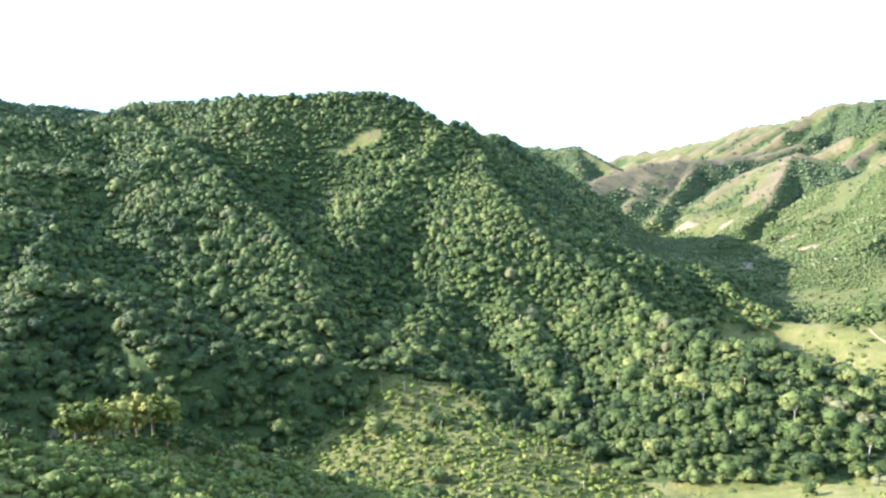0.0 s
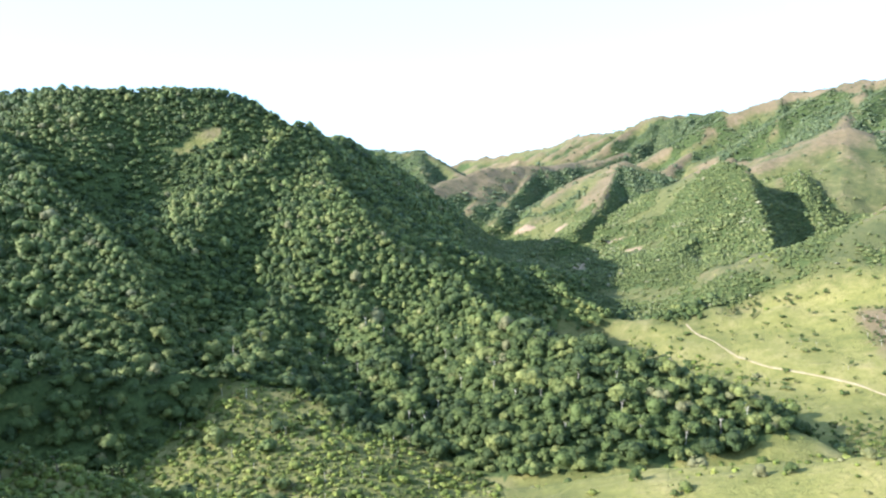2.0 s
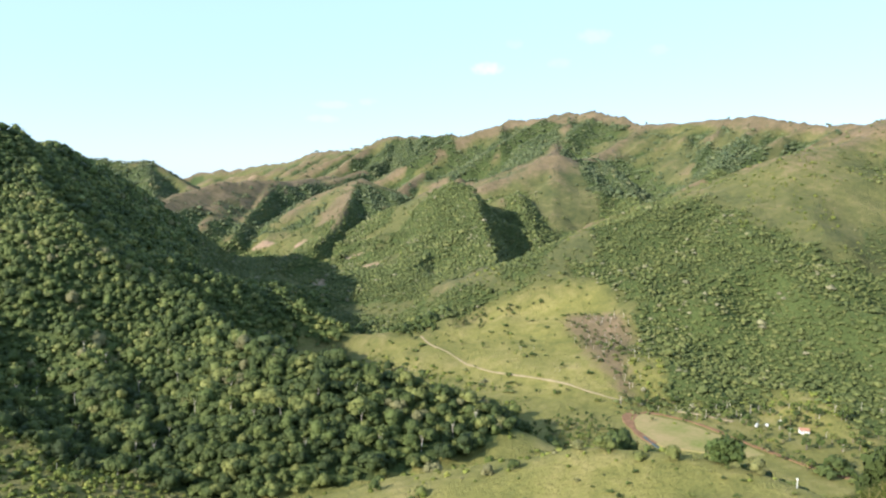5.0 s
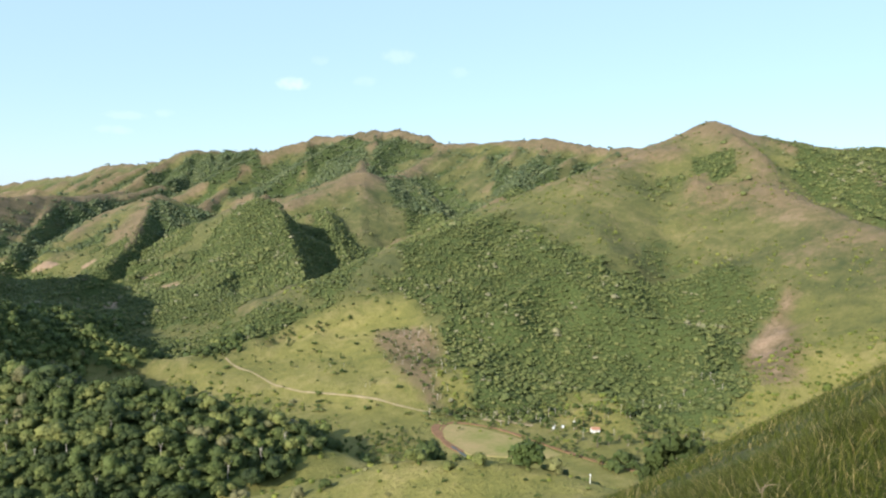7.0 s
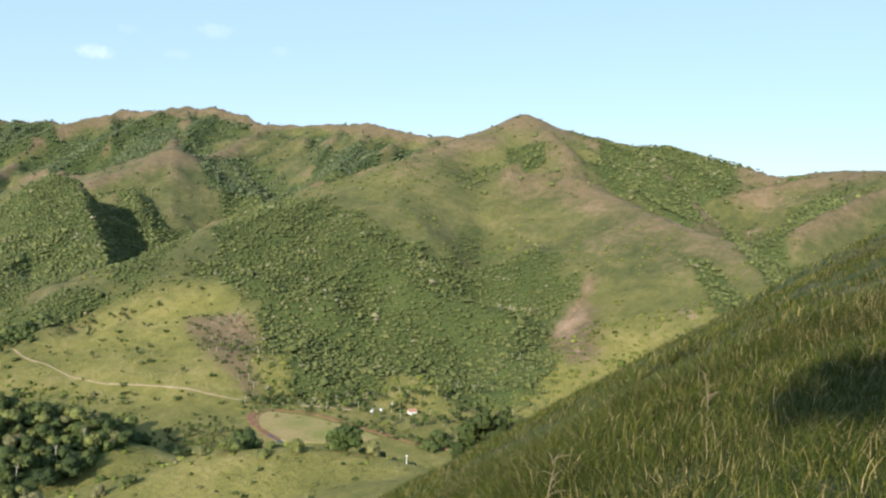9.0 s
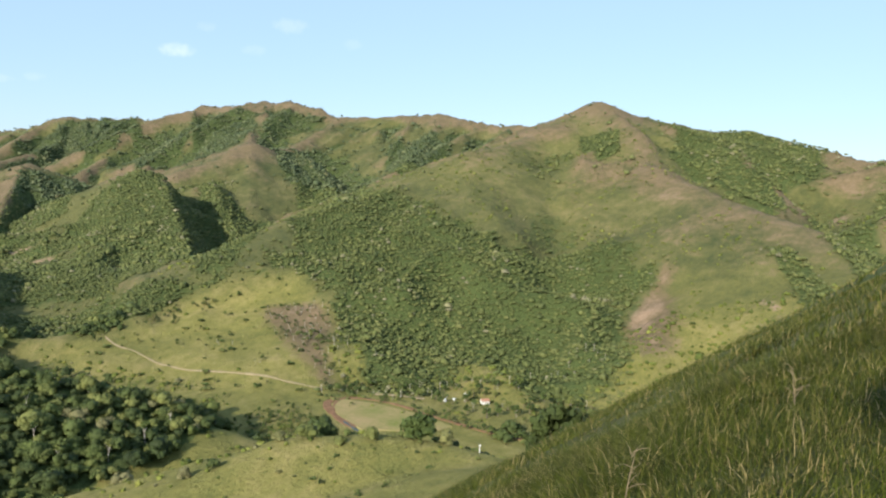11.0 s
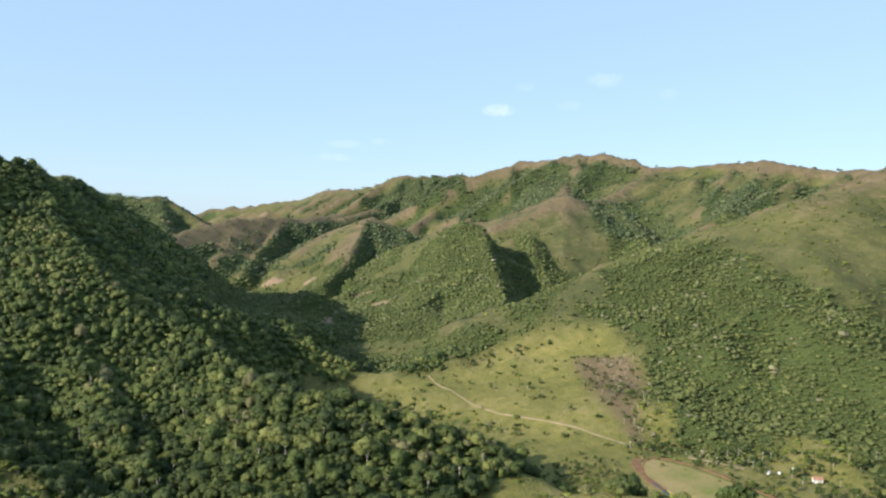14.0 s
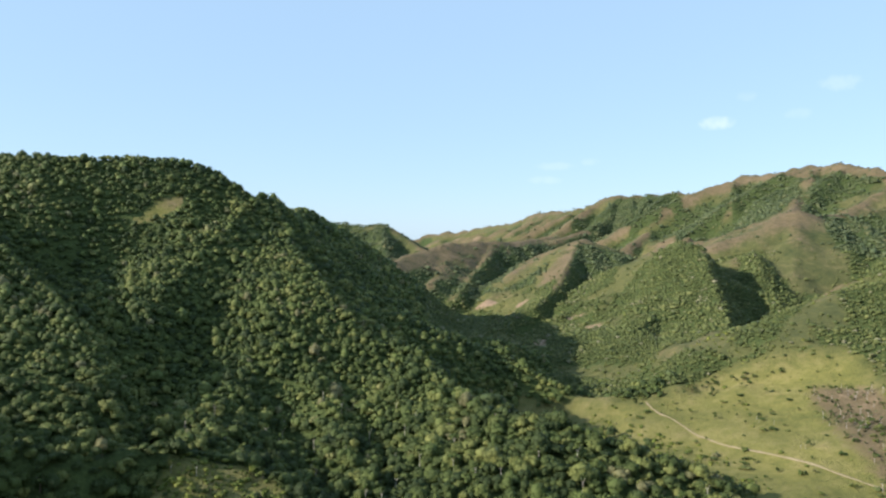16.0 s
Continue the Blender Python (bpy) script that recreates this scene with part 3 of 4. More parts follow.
    turf = np.clip(1.15 - (r - 640) / 160 + 0.5 * n, 0, 1)
    turf = np.maximum(turf, np.maximum(soft_inside(x, y, PASTURE, 20), soft_inside(x, y, BRIGHT_PATCH, 8)))
    turf = np.where(r < 110, 0.0, turf)
    turf = np.where((x < 110) & (r < 560), turf * 0.5, turf)
    turf = np.maximum(turf, np.clip(0.1 + 0.6 * n2 - 0.1 * open_hill, 0, 0.25) * (r > 900))
    return wood, dry, soil, turf


# ---------------------------------------------------------------- ground
def ground():
    bearings = np.concatenate([np.arange(-44, 104, 0.28), np.arange(104, 316, 3.0)])
    radii = [0.6]
    while radii[-1] < 4900:
        r = radii[-1]
        radii.append(r * (1.04 if r < 60 else 1.021 if r < 600 else 1.009 if r < 2800 else 1.02))
    radii = np.array(radii)
    a = np.radians(bearings)
    X, Y = radii[:, None] * np.sin(a)[None], radii[:, None] * np.cos(a)[None]
    H = height(X, Y)
    nr, na = X.shape
    co = np.concatenate([np.stack([X, Y, H], -1).reshape(-1, 3), [[0, 0, float(height(np.zeros(1), np.zeros(1))[0])]]])
    i = np.arange((nr - 1) * na)
    j = (i // na) * na + (i % na + 1) % na
    quads = np.stack([i, j, j + na, i + na], -1)
    me = bpy.data.meshes.new("ground")
    fan = np.stack([np.full(na, nr * na), (np.arange(na) + 1) % na, np.arange(na)], -1)
    nv, nl = len(co), quads.size + fan.size
    me.vertices.add(nv), me.loops.add(nl), me.polygons.add(len(quads) + na)
    me.vertices.foreach_set("co", co.ravel())
    me.loops.foreach_set("vertex_index", np.concatenate([quads.ravel(), fan.ravel()]).astype(np.int32))
    me.polygons.foreach_set("loop_start", np.concatenate([np.arange(len(quads)) * 4, quads.size + np.arange(na) * 3]).astype(np.int32))
    me.update(calc_edges=True)
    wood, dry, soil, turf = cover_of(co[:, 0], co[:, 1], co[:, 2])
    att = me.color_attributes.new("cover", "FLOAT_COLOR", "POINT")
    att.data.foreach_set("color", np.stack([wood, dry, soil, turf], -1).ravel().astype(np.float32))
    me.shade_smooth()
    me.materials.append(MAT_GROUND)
    ob = new("ground", me)
    tagged(ob, "hilly ground of green pasture, dry grass and bare soil", "ground", kind="structure")
    return ob


GROUND = ground()


# ---------------------------------------------------------------- woods
def lump(bm, centre, radius, squash, levels, rng, cut=-0.4, ragged=0.14):
    """A ragged clump of leaves, open below."""
    made = bmesh.ops.create_icosphere(bm, subdivisions=levels, radius=1)["verts"]
    bmesh.ops.delete(bm, geom=[v for v in made if v.co.z < cut], context="VERTS")
    for v in made:
        if v.is_valid:
            v.co = Vector(centre) + Vector((v.co.x, v.co.y, v.co.z * squash)) * radius * rng.uniform(1 - ragged, 1 + ragged)


def leaves(bm, centre, radius, squash, count, size, rng):
    """Ragged sprays of leaves over the skin of a clump."""
    c = Vector(centre)
    for k in range(count):
        z = rng.uniform(-0.55, 1)
        a, q = rng.uniform(0, 6.283), math.sqrt(max(0, 1 - z * z))
        d = Vector((q * math.cos(a), q * math.sin(a), z))
        p = c + Vector((d.x, d.y, d.z * squash)) * radius * rng.uniform(0.9, 1.1)
        n = (d + Vector(rng.normal(0, 0.38, 3))).normalized()
        u = n.orthogonal().normalized()
        v = n.cross(u)
        t = rng.uniform(0, 6.283)
        bm.faces.new([bm.verts.new(p + (u * math.cos(t + g) + v * math.sin(t + g)) * size * rng.uniform(0.7, 1.3)) for g in (0, 2.0, 4.1)])


def crown_shapes(lobes, sprays, count, seed, size=0.3):
    """Crowns of about unit radius: several clumps under ragged sprays of leaves: (vertices, triangles)."""
    rng = np.random.RandomState(seed)
    out = []
    for k in range(count):
        bm = bmesh.new()
        turn = rng.uniform(0, 6.28)
        parts = [((0, 0, rng.uniform(0.0, 0.25)), 0.78 if lobes > 1 else 0.95, rng.uniform(0.75, 1.05))]
        for i in range(lobes - 1):
            a = turn + 6.283 * i / max(1, lobes - 1) + rng.uniform(-0.6, 0.6)
            d = rng.uniform(0.45, 0.72)
            parts.append(((d * math.cos(a), d * math.sin(a), rng.uniform(-0.3, 0.45)), rng.uniform(0.34, 0.55), rng.uniform(0.7, 1.0)))
        for c, r, q in parts:
            lump(bm, c, r * 0.92, q, 1, rng, -0.85, 0.2)
        total = sum(r * r for c, r, q in parts)
        for c, r, q in parts:
            leaves(bm, c, r, q, max(2, round(sprays * r * r / total)), size * (r if lobes == 1 else math.sqrt(r)), rng)
        bm.verts.index_update()
        out.append((np.array([w.co[:] for w in bm.verts]), np.array([[w.index for w in p.verts] for p in bm.faces])))
        bm.free()
    return out


def plant(name, label, shapes, x, y, radius, tall, lift, mat, seed):
    """One mesh of many crowns, each standing on the ground."""
    rng = np.random.RandomState(seed)
    z = height(x, y)
    pick = rng.randint(len(shapes), size=len(x))
    vs, fs, tones, base = [], [], [], 0
    tone = np.clip(rng.beta(1.4, 1.6, len(x)) * 0.95 + 0.42 * fbm(x, y, 45, 171, 3) + (rng.uniform(size=len(x)) > 0.97) * 0.3, 0, 1)
    for k, (v, f) in enumerate(shapes):
        m = pick == k
        n = int(m.sum())
        if not n:
            continue
        ang = rng.uniform(0, 6.283, n)
        c, s = np.cos(ang)[:, None], np.sin(ang)[:, None]
        px = (v[:, 0] * c - v[:, 1] * s) * radius[m][:, None] + x[m][:, None]
        py = (v[:, 0] * s + v[:, 1] * c) * radius[m][:, None] + y[m][:, None]
        pz = v[:, 2] * tall[m][:, None] + (z + lift)[m][:, None]
        vs.append(np.stack([px, py, pz], -1).reshape(-1, 3))
        fs.append((f[None] + (base + len(v) * np.arange(n))[:, None, None]).reshape(-1, 3))
        tones.append(np.repeat(tone[m], len(v)))
        base += n * len(v)
    vs, fs = np.concatenate(vs), np.concatenate(fs)
    me = bpy.data.meshes.new(name)
    me.vertices.add(len(vs)), me.loops.add(fs.size), me.polygons.add(len(fs))
    me.vertices.foreach_set("co", vs.ravel())
    me.loops.foreach_set("vertex_index", fs.ravel().astype(np.int32))
    me.polygons.foreach_set("loop_start", (np.arange(len(fs)) * 3).astype(np.int32))
    me.update(calc_edges=True)
    me.attributes.new("tone", "FLOAT", "POINT").data.foreach_set("value", np.concatenate(tones).astype(np.float32))
    me.shade_smooth()
    me.materials.append(mat)
    ob = new(name, me)
    tagged(ob, label, "forest", kind="stuff")
    return ob


def scatter(r0, r1, spacing, seed, threshold=0.5, b0=-40.0, b1=98.0, loose=0.12):
    """Jittered points of the plan, in a ring of distances, where wood grows."""
    rng = np.random.RandomState(seed)
    g = np.arange(-r1, r1, spacing)
    x, y = np.meshgrid(g, g[g > -r1 * 0.2])
    x, y = x.ravel(), y.ravel()
    x, y = x + rng.uniform(-0.48, 0.48, x.shape) * spacing, y + rng.uniform(-0.48, 0.48, x.shape) * spacing
    r, b = np.hypot(x, y), np.degrees(np.arctan2(x, y))
    m = (r >= r0) & (r < r1) & (b > b0) & (b < b1)
    x, y = x[m], y[m]
    h = height(x, y)
    wood = cover_of(x, y, h)[0]
    m = wood + rng.uniform(-1, 1, x.shape) ** 3 * loose > threshold
    x, y, h = x[m], y[m], h[m]
    # slopes that face away over a crest stay thinner
    seen = np.ones(x.shape, bool)
    for f in np.linspace(0.3, 0.97, 24):
        seen &= rough_height(x * f, y * f) < (h + 14) * f + 11
    m = seen | (rng.uniform(size=x.shape) < 0.05)
    return x[m], y[m]


def woods():
    fine, mid, coarse, far = crown_shapes(5, 170, 16, 1, 0.15), crown_shapes(3, 64, 14, 2, 0.2), crown_shapes(2, 26, 12, 3, 0.27), crown_shapes(1, 9, 10, 4, 0.4)
    for name, r0, r1, b0, b1, gap, shapes, size, seed, mat in (
            ("forest_foot", 240, 300, -40, -8, 5.6, fine, 4.0, 10, MAT_VALLEY), ("forest_lower", 300, 560, -40, 98, 5.6, fine, 4.0, 11, MAT_VALLEY),
            ("forest_middle", 560, 800, -40, 30, 4.7, mid, 3.3, 12, MAT_FOREST), ("forest_edge", 560, 800, 30, 98, 3.7, coarse, 2.3, 16, MAT_UPPER),
            ("forest_slope", 800, 1050, -40, 22, 4.6, coarse, 3.1, 15, MAT_FOREST), ("forest_shoulder", 800, 1050, 22, 98, 3.5, coarse, 2.1, 17, MAT_UPPER),
            ("forest_back", 1050, 1600, -40, 12.5, 5.4, far, 3.4, 18, MAT_FOREST), ("forest_upper", 1050, 1600, 12.5, 98, 3.9, far, 2.1, 13, MAT_UPPER),
            ("forest_range", 1600, 3300, -40, 98, 6.0, far, 2.9, 14, MAT_HAZED_RANGE)):
        x, y = scatter(r0, r1, gap, seed, b0=b0, b1=b1, loose=0.6 if r0 > 1000 else 0.4)
        rng = np.random.RandomState(seed + 50)
        rad = size * rng.lognormal(-0.06, 0.36 if mat in (MAT_UPPER, MAT_HAZED_RANGE) else 0.33, len(x))
        tall = rad * rng.uniform(0.65, 1.3, len(x)) * (0.68 if mat in (MAT_UPPER, MAT_HAZED_RANGE) else 1.0)
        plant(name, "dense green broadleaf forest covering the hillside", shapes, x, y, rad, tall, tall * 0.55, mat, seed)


woods()


# ---------------------------------------------------------------- materials of the things
def plain_material(name, lo, hi, scale, rough=0.85, relief=0.3, distance=0.02):
    m, nt, b = material(name, rough)
    coarse = noise_of(nt, scale, 5, 0.65)
    fine = noise_of(nt, scale * 9, 4, 0.6)
    col = ramp(nt, math_of(nt, "ADD", math_of(nt, "MULTIPLY", coarse, 0.7), math_of(nt, "MULTIPLY", fine, 0.3)), (0.32, lo), (0.68, hi))
    nt.links.new(col, b.inputs["Base Color"])
    bump(nt, b, fine, relief, distance)
    return m


MAT_BIG = leaf_material("big_tree_leaves", (0.055, 0.08, 0.02), (0.065, 0.09, 0.024), (0.08, 0.105, 0.03), "object", (0.07, 0.1, 0.025))
MAT_DARK = leaf_material("dark_leaves", (0.045, 0.062, 0.016), (0.06, 0.078, 0.02), (0.08, 0.095, 0.025), "object", (0.07, 0.085, 0.02))
# brighter yellow-green: the sunlight on the near-slope trees is put into this colour
MAT_LIT = leaf_material("sunlit_leaves", (0.12, 0.14, 0.025), (0.21, 0.21, 0.042), (0.29, 0.26, 0.065), "object")
MAT_SINGLE = leaf_material("single_tree_leaves", (0.04, 0.06, 0.016), (0.075, 0.105, 0.026), (0.15, 0.16, 0.045))
MAT_TREE = leaf_material("tree_leaves", (0.04, 0.06, 0.016), (0.075, 0.105, 0.026), (0.15, 0.16, 0.045), "object")
MAT_SCRUB = leaf_material("scrub_leaves", (0.068, 0.088, 0.017), (0.135, 0.158, 0.03), (0.215, 0.22, 0.05))
MAT_BARK = plain_material("bark", (0.08, 0.06, 0.04), (0.2, 0.16, 0.12), 3.0)
MAT_PALE_BARK = plain_material("pale_bark", (0.3, 0.26, 0.21), (0.52, 0.47, 0.4), 2.0)
MAT_STRAW = plain_material("dead_stalk", (0.13, 0.1, 0.06), (0.26, 0.2, 0.12), 8.0)
MAT_TRACK = plain_material("track_dirt", (0.2, 0.155, 0.09), (0.36, 0.28, 0.175), 0.25, 0.95, 0.5, 0.3)
MAT_RED_DIRT = plain_material("red_dirt", (0.13, 0.07, 0.035), (0.27, 0.15, 0.08), 0.2, 0.95, 0.5, 0.3)
MAT_STUBBLE = plain_material("stubble", (0.15, 0.17, 0.035), (0.34, 0.24, 0.115), 0.035, 0.95, 0.6, 0.4)
MAT_ROCK = plain_material("rock", (0.26, 0.22, 0.19), (0.5, 0.43, 0.38), 0.3, 0.9, 0.8, 0.5)
MAT_PLASTER = plain_material("white_plaster", (0.62, 0.6, 0.55), (0.82, 0.8, 0.76), 0.8)
MAT_TILE = plain_material("roof_tiles", (0.26, 0.13, 0.08), (0.42, 0.22, 0.14), 1.5)
MAT_TIN = plain_material("tin_sheet", (0.5, 0.5, 0.5), (0.72, 0.72, 0.72), 1.2, 0.5)
MAT_DOOR = plain_material("door_wood", (0.1, 0.06, 0.035), (0.2, 0.12, 0.07), 2.0)
MAT_GLASS = material("window_glass", 0.08)[0]
MAT_GLASS.node_tree.nodes["Principled BSDF"].inputs["Base Color"].default_value = (0.03, 0.035, 0.04, 1)
MAT_WATER = material("stream_water", 0.5)[0]
MAT_WATER.node_tree.nodes["Principled BSDF"].inputs["Base Color"].default_value = (0.06, 0.08, 0.08, 1)


def part(name, bm, mat, parent=None, label=""):
    """Links a bmesh as one mesh object, under a thing where one is given."""
    me = bpy.data.meshes.new(name)
    bm.to_mesh(me)
    bm.free()
    me.materials.append(mat)
    ob = new(name, me)
    ob.parent = parent
    if label:
        ob["label"] = label
    return ob


def z_at(x, y):
    return float(height(np.array([x]), np.array([y]))[0])


def tube(bm, pts, radii, sides=7):
    """A tapered limb along points."""
    rings = []
    for k, p in enumerate(pts):
        a, b = Vector(pts[max(k - 1, 0)]), Vector(pts[min(k + 1, len(pts) - 1)])
        q = (b - a).to_track_quat("Z", "Y")
        rings.append([bm.verts.new(Vector(p) + q @ Vector((radii[k] * math.cos(6.283 * i / sides), radii[k] * math.sin(6.283 * i / sides), 0))) for i in range(sides)])
    for lo, hi in zip(rings, rings[1:]):
        for i in range(sides):
            bm.faces.new((lo[i], lo[(i + 1) % sides], hi[(i + 1) % sides], hi[i]))
    bm.faces.new(rings[-1])


def box(bm, x0, y0, z0, x1, y1, z1):
    m = Matrix.Translation(((x0 + x1) / 2, (y0 + y1) / 2, (z0 + z1) / 2)) @ Matrix.Diagonal((x1 - x0, y1 - y0, z1 - z0, 1))
    bmesh.ops.create_cube(bm, size=1, matrix=m)


# ---------------------------------------------------------------- tracks, field, stream
def resample(pts, step):
    out = []
    n = len(pts)
    for k in range(n - 1):
        p0, p1, p2, p3 = (np.array(pts[min(max(i, 0), n - 1)], float) for i in (k - 1, k, k + 1, k + 2))
        m = max(2, int(np.hypot(*(p2 - p1)) / step))
        for t in np.arange(m) / m:
            out.append(0.5 * (2 * p1 + (p2 - p0) * t + (2 * p0 - 5 * p1 + 4 * p2 - p3) * t * t + (3 * p1 - p0 - 3 * p2 + p3) * t ** 3))
    return np.array(out + [np.array(pts[-1], float)])


def ribbon(name, label, pts, width, mat, rise, seed, category="road"):
    """A strip laid over the ground, with worn edges."""
    c = resample(pts, 5.0)
    rng = np.random.RandomState(seed)
    d = np.gradient(c, axis=0)
    d /= np.hypot(d[:, 0], d[:, 1])[:, None]
    nrm = np.stack([d[:, 1], -d[:, 0]], -1)
    bm = bmesh.new()
    rows = []
    for k in range(len(c)):
        w = width * rng.uniform(0.45, 1.5) / 2
        row = []
        for s, up in ((-1.25, -1.2), (-1, 0), (0, 0.06), (1, 0), (1.25, -1.2)):
            p = c[k] + nrm[k] * w * s
            row.append(bm.verts.new((p[0], p[1], z_at(*p) + rise + up)))
        rows.append(row)
    for a, b in zip(rows, rows[1:]):
        for i in range(4):
            bm.faces.new((a[i], a[i + 1], b[i + 1], b[i]))
    ob = part(name, bm, mat)
    return tagged(ob, label, category, kind="structure")


def sheet(name, label, poly, cell, mat, rise, category):
    """A patch of ground of another kind, with a rounded, uneven border."""
    edge = np.concatenate([np.array(a, float) + (np.array(b, float) - a) * np.arange(0, 1, 0.2)[:, None] for a, b in zip(poly, poly[1:] + poly[:1])])
    c = edge.mean(axis=0)
    bm = bmesh.new()
    rings = []
    for f in (1.03, 1.0, 0.8, 0.6, 0.4, 0.2):
        rings.append([bm.verts.new((*(c + (p - c) * f), z_at(*(c + (p - c) * f)) + (rise if f <= 1 else -0.8))) for p in edge])
    mid = bm.verts.new((*c, z_at(*c) + rise))
    n = len(edge)
    for a, b in zip(rings, rings[1:]):
        for i in range(n):
            bm.faces.new((a[i], a[(i + 1) % n], b[(i + 1) % n], b[i]))
    for i in range(n):
        bm.faces.new((rings[-1][i], rings[-1][(i + 1) % n], mid))
    return tagged(part(name, bm, mat), label, category, kind="structure")


FARM_TRACK = [(355, 645), (354, 632), (356, 608), (358, 581), (360, 554), (364, 536), (377, 502), (388, 480), (395, 455), (405, 437), (411, 424)]
RED_ROAD = [(368, 362), (381, 384), (406, 403), (418, 397), (426, 375), (427, 354), (423, 326), (422, 306), (421, 283), (423, 260), (428, 242), (436, 210), (442, 175)]
FIELD = [(377, 374), (394, 398), (409, 401), (418, 377), (420, 327), (414, 302), (394, 305), (366, 342)]
ribbon("dirt_track", "pale beige dirt track winding across the pasture", FARM_TRACK, 1.2, MAT_TRACK, 0.4, 3)
ribbon("dirt_road", "reddish-brown dirt road along the valley floor", RED_ROAD, 2.6, MAT_RED_DIRT, 0.4, 4)
sheet("field", "pale stubble field ringed by red dirt on the valley floor", FIELD, 6, MAT_STUBBLE, 0.4, "field")
ribbon("dirt_bank", "broad red-brown earth bank beside the stubble field", [(368, 348), (372, 366), (382, 388), (394, 403), (406, 407)], 6.0, MAT_RED_DIRT, 0.35, 8, "bank")
ribbon("stream", "narrow grey-blue stream beside the stubble field", [(362, 340), (366, 352), (370, 362)], 1.6, MAT_WATER, 0.45, 5, "water")
ribbon("side_track", "short pale dirt track leading to the farm", [(438, 395), (449, 377), (455, 359)], 3.0, MAT_TRACK, 0.5, 6)


# ---------------------------------------------------------------- trees and bushes
def broadleaf(label, high, spread, clumps, seed, mat=None, bark=None, low=0.3, sprays=12):
    """A tree with a forked trunk and a crown of ragged clumps."""
    rng = np.random.RandomState(seed)
    root = new("tree")
    tagged(root, label, "tree")
    bm = bmesh.new()
    lean = rng.uniform(-0.06, 0.06, 2) * high
    r0 = (0.03 if low < 0.5 else 0.017) * high
    fork = (lean[0], lean[1], high * 0.45)
    tube(bm, [(0, 0, -1.2), (lean[0] * 0.4, lean[1] * 0.4, high * 0.2), fork], [r0 * 1.4, r0, r0 * 0.75])
    tips = []
    for k in range(4):
        a = 1.57 * k + rng.uniform(-0.5, 0.5)
        tip = (fork[0] + spread * 0.55 * math.cos(a), fork[1] + spread * 0.55 * math.sin(a), high * rng.uniform(0.62, 0.82))
        tube(bm, [fork, ((fork[0] + tip[0]) / 2, (fork[1] + tip[1]) / 2, (fork[2] + tip[2]) / 2 + 0.03 * high), tip], [r0 * 0.6, r0 * 0.4, r0 * 0.15], 5)
    part("trunk", bm, bark or MAT_BARK, root)
    bm = bmesh.new()
    for k in range(clumps):
        a, q = rng.uniform(0, 6.283), math.sqrt(rng.uniform(0, 1))
        zc = high * (low + (0.93 - low) * rng.uniform(0.15, 1) * (1 - 0.35 * q * q))
        c, r, f = (lean[0] + spread * 0.78 * q * math.cos(a), lean[1] + spread * 0.78 * q * math.sin(a), zc), spread * rng.uniform(0.18, 0.36), rng.uniform(0.6, 0.9)
        lump(bm, c, r * 0.8, f, 1, rng, -0.9)
        leaves(bm, c, r, f, sprays, 0.34 * r + 0.05 * spread, rng)
    part("crown", bm, mat or MAT_TREE, root)
    return root


def bush(label, high, spread, clumps, seed, mat=None):
    """A low shrub of ragged clumps on short stems."""
    rng = np.random.RandomState(seed)
    root = new("bush")
    tagged(root, label, "bush")
    bm = bmesh.new()
    for k in range(4):
        a = 1.57 * k + rng.uniform(-0.4, 0.4)
        tube(bm, [(0, 0, -0.6), (0.4 * spread * math.cos(a), 0.4 * spread * math.sin(a), high * 0.6)], [0.07, 0.03], 5)
    part("stems", bm, MAT_BARK, root)
    bm = bmesh.new()
    for k in range(clumps):
        a, q = rng.uniform(0, 6.283), math.sqrt(rng.uniform(0, 1))
        c, r, f = (spread * 0.7 * q * math.cos(a), spread * 0.7 * q * math.sin(a), high * rng.uniform(0.2, 0.7) * (1 - 0.4 * q)), spread * rng.uniform(0.22, 0.4), rng.uniform(0.6, 0.95)
        lump(bm, c, r * 0.8, f, 1, rng, -0.9)
        leaves(bm, c, r, f, 10, 0.4 * r, rng)
    part("foliage", bm, mat or MAT_TREE, root)
    return root


def put(kinds, places, seed, size=(0.8, 1.25), group=""):
    """Stands copies of the kinds on the ground at places of the plan."""
    rng = np.random.RandomState(seed)
    for x, y in places:
        ob = kinds[rng.randint(len(kinds))]
        s = rng.uniform(*size)
        m = Matrix.Translation((x, y, z_at(x, y))) @ Matrix.Rotation(rng.uniform(0, 6.283), 4, "Z") @ Matrix.Diagonal((s, s, s * rng.uniform(0.88, 1.15), 1))
        c = copy_thing(ob, m)
        c.matrix_basis = m
        if group:
            c["group"] = group


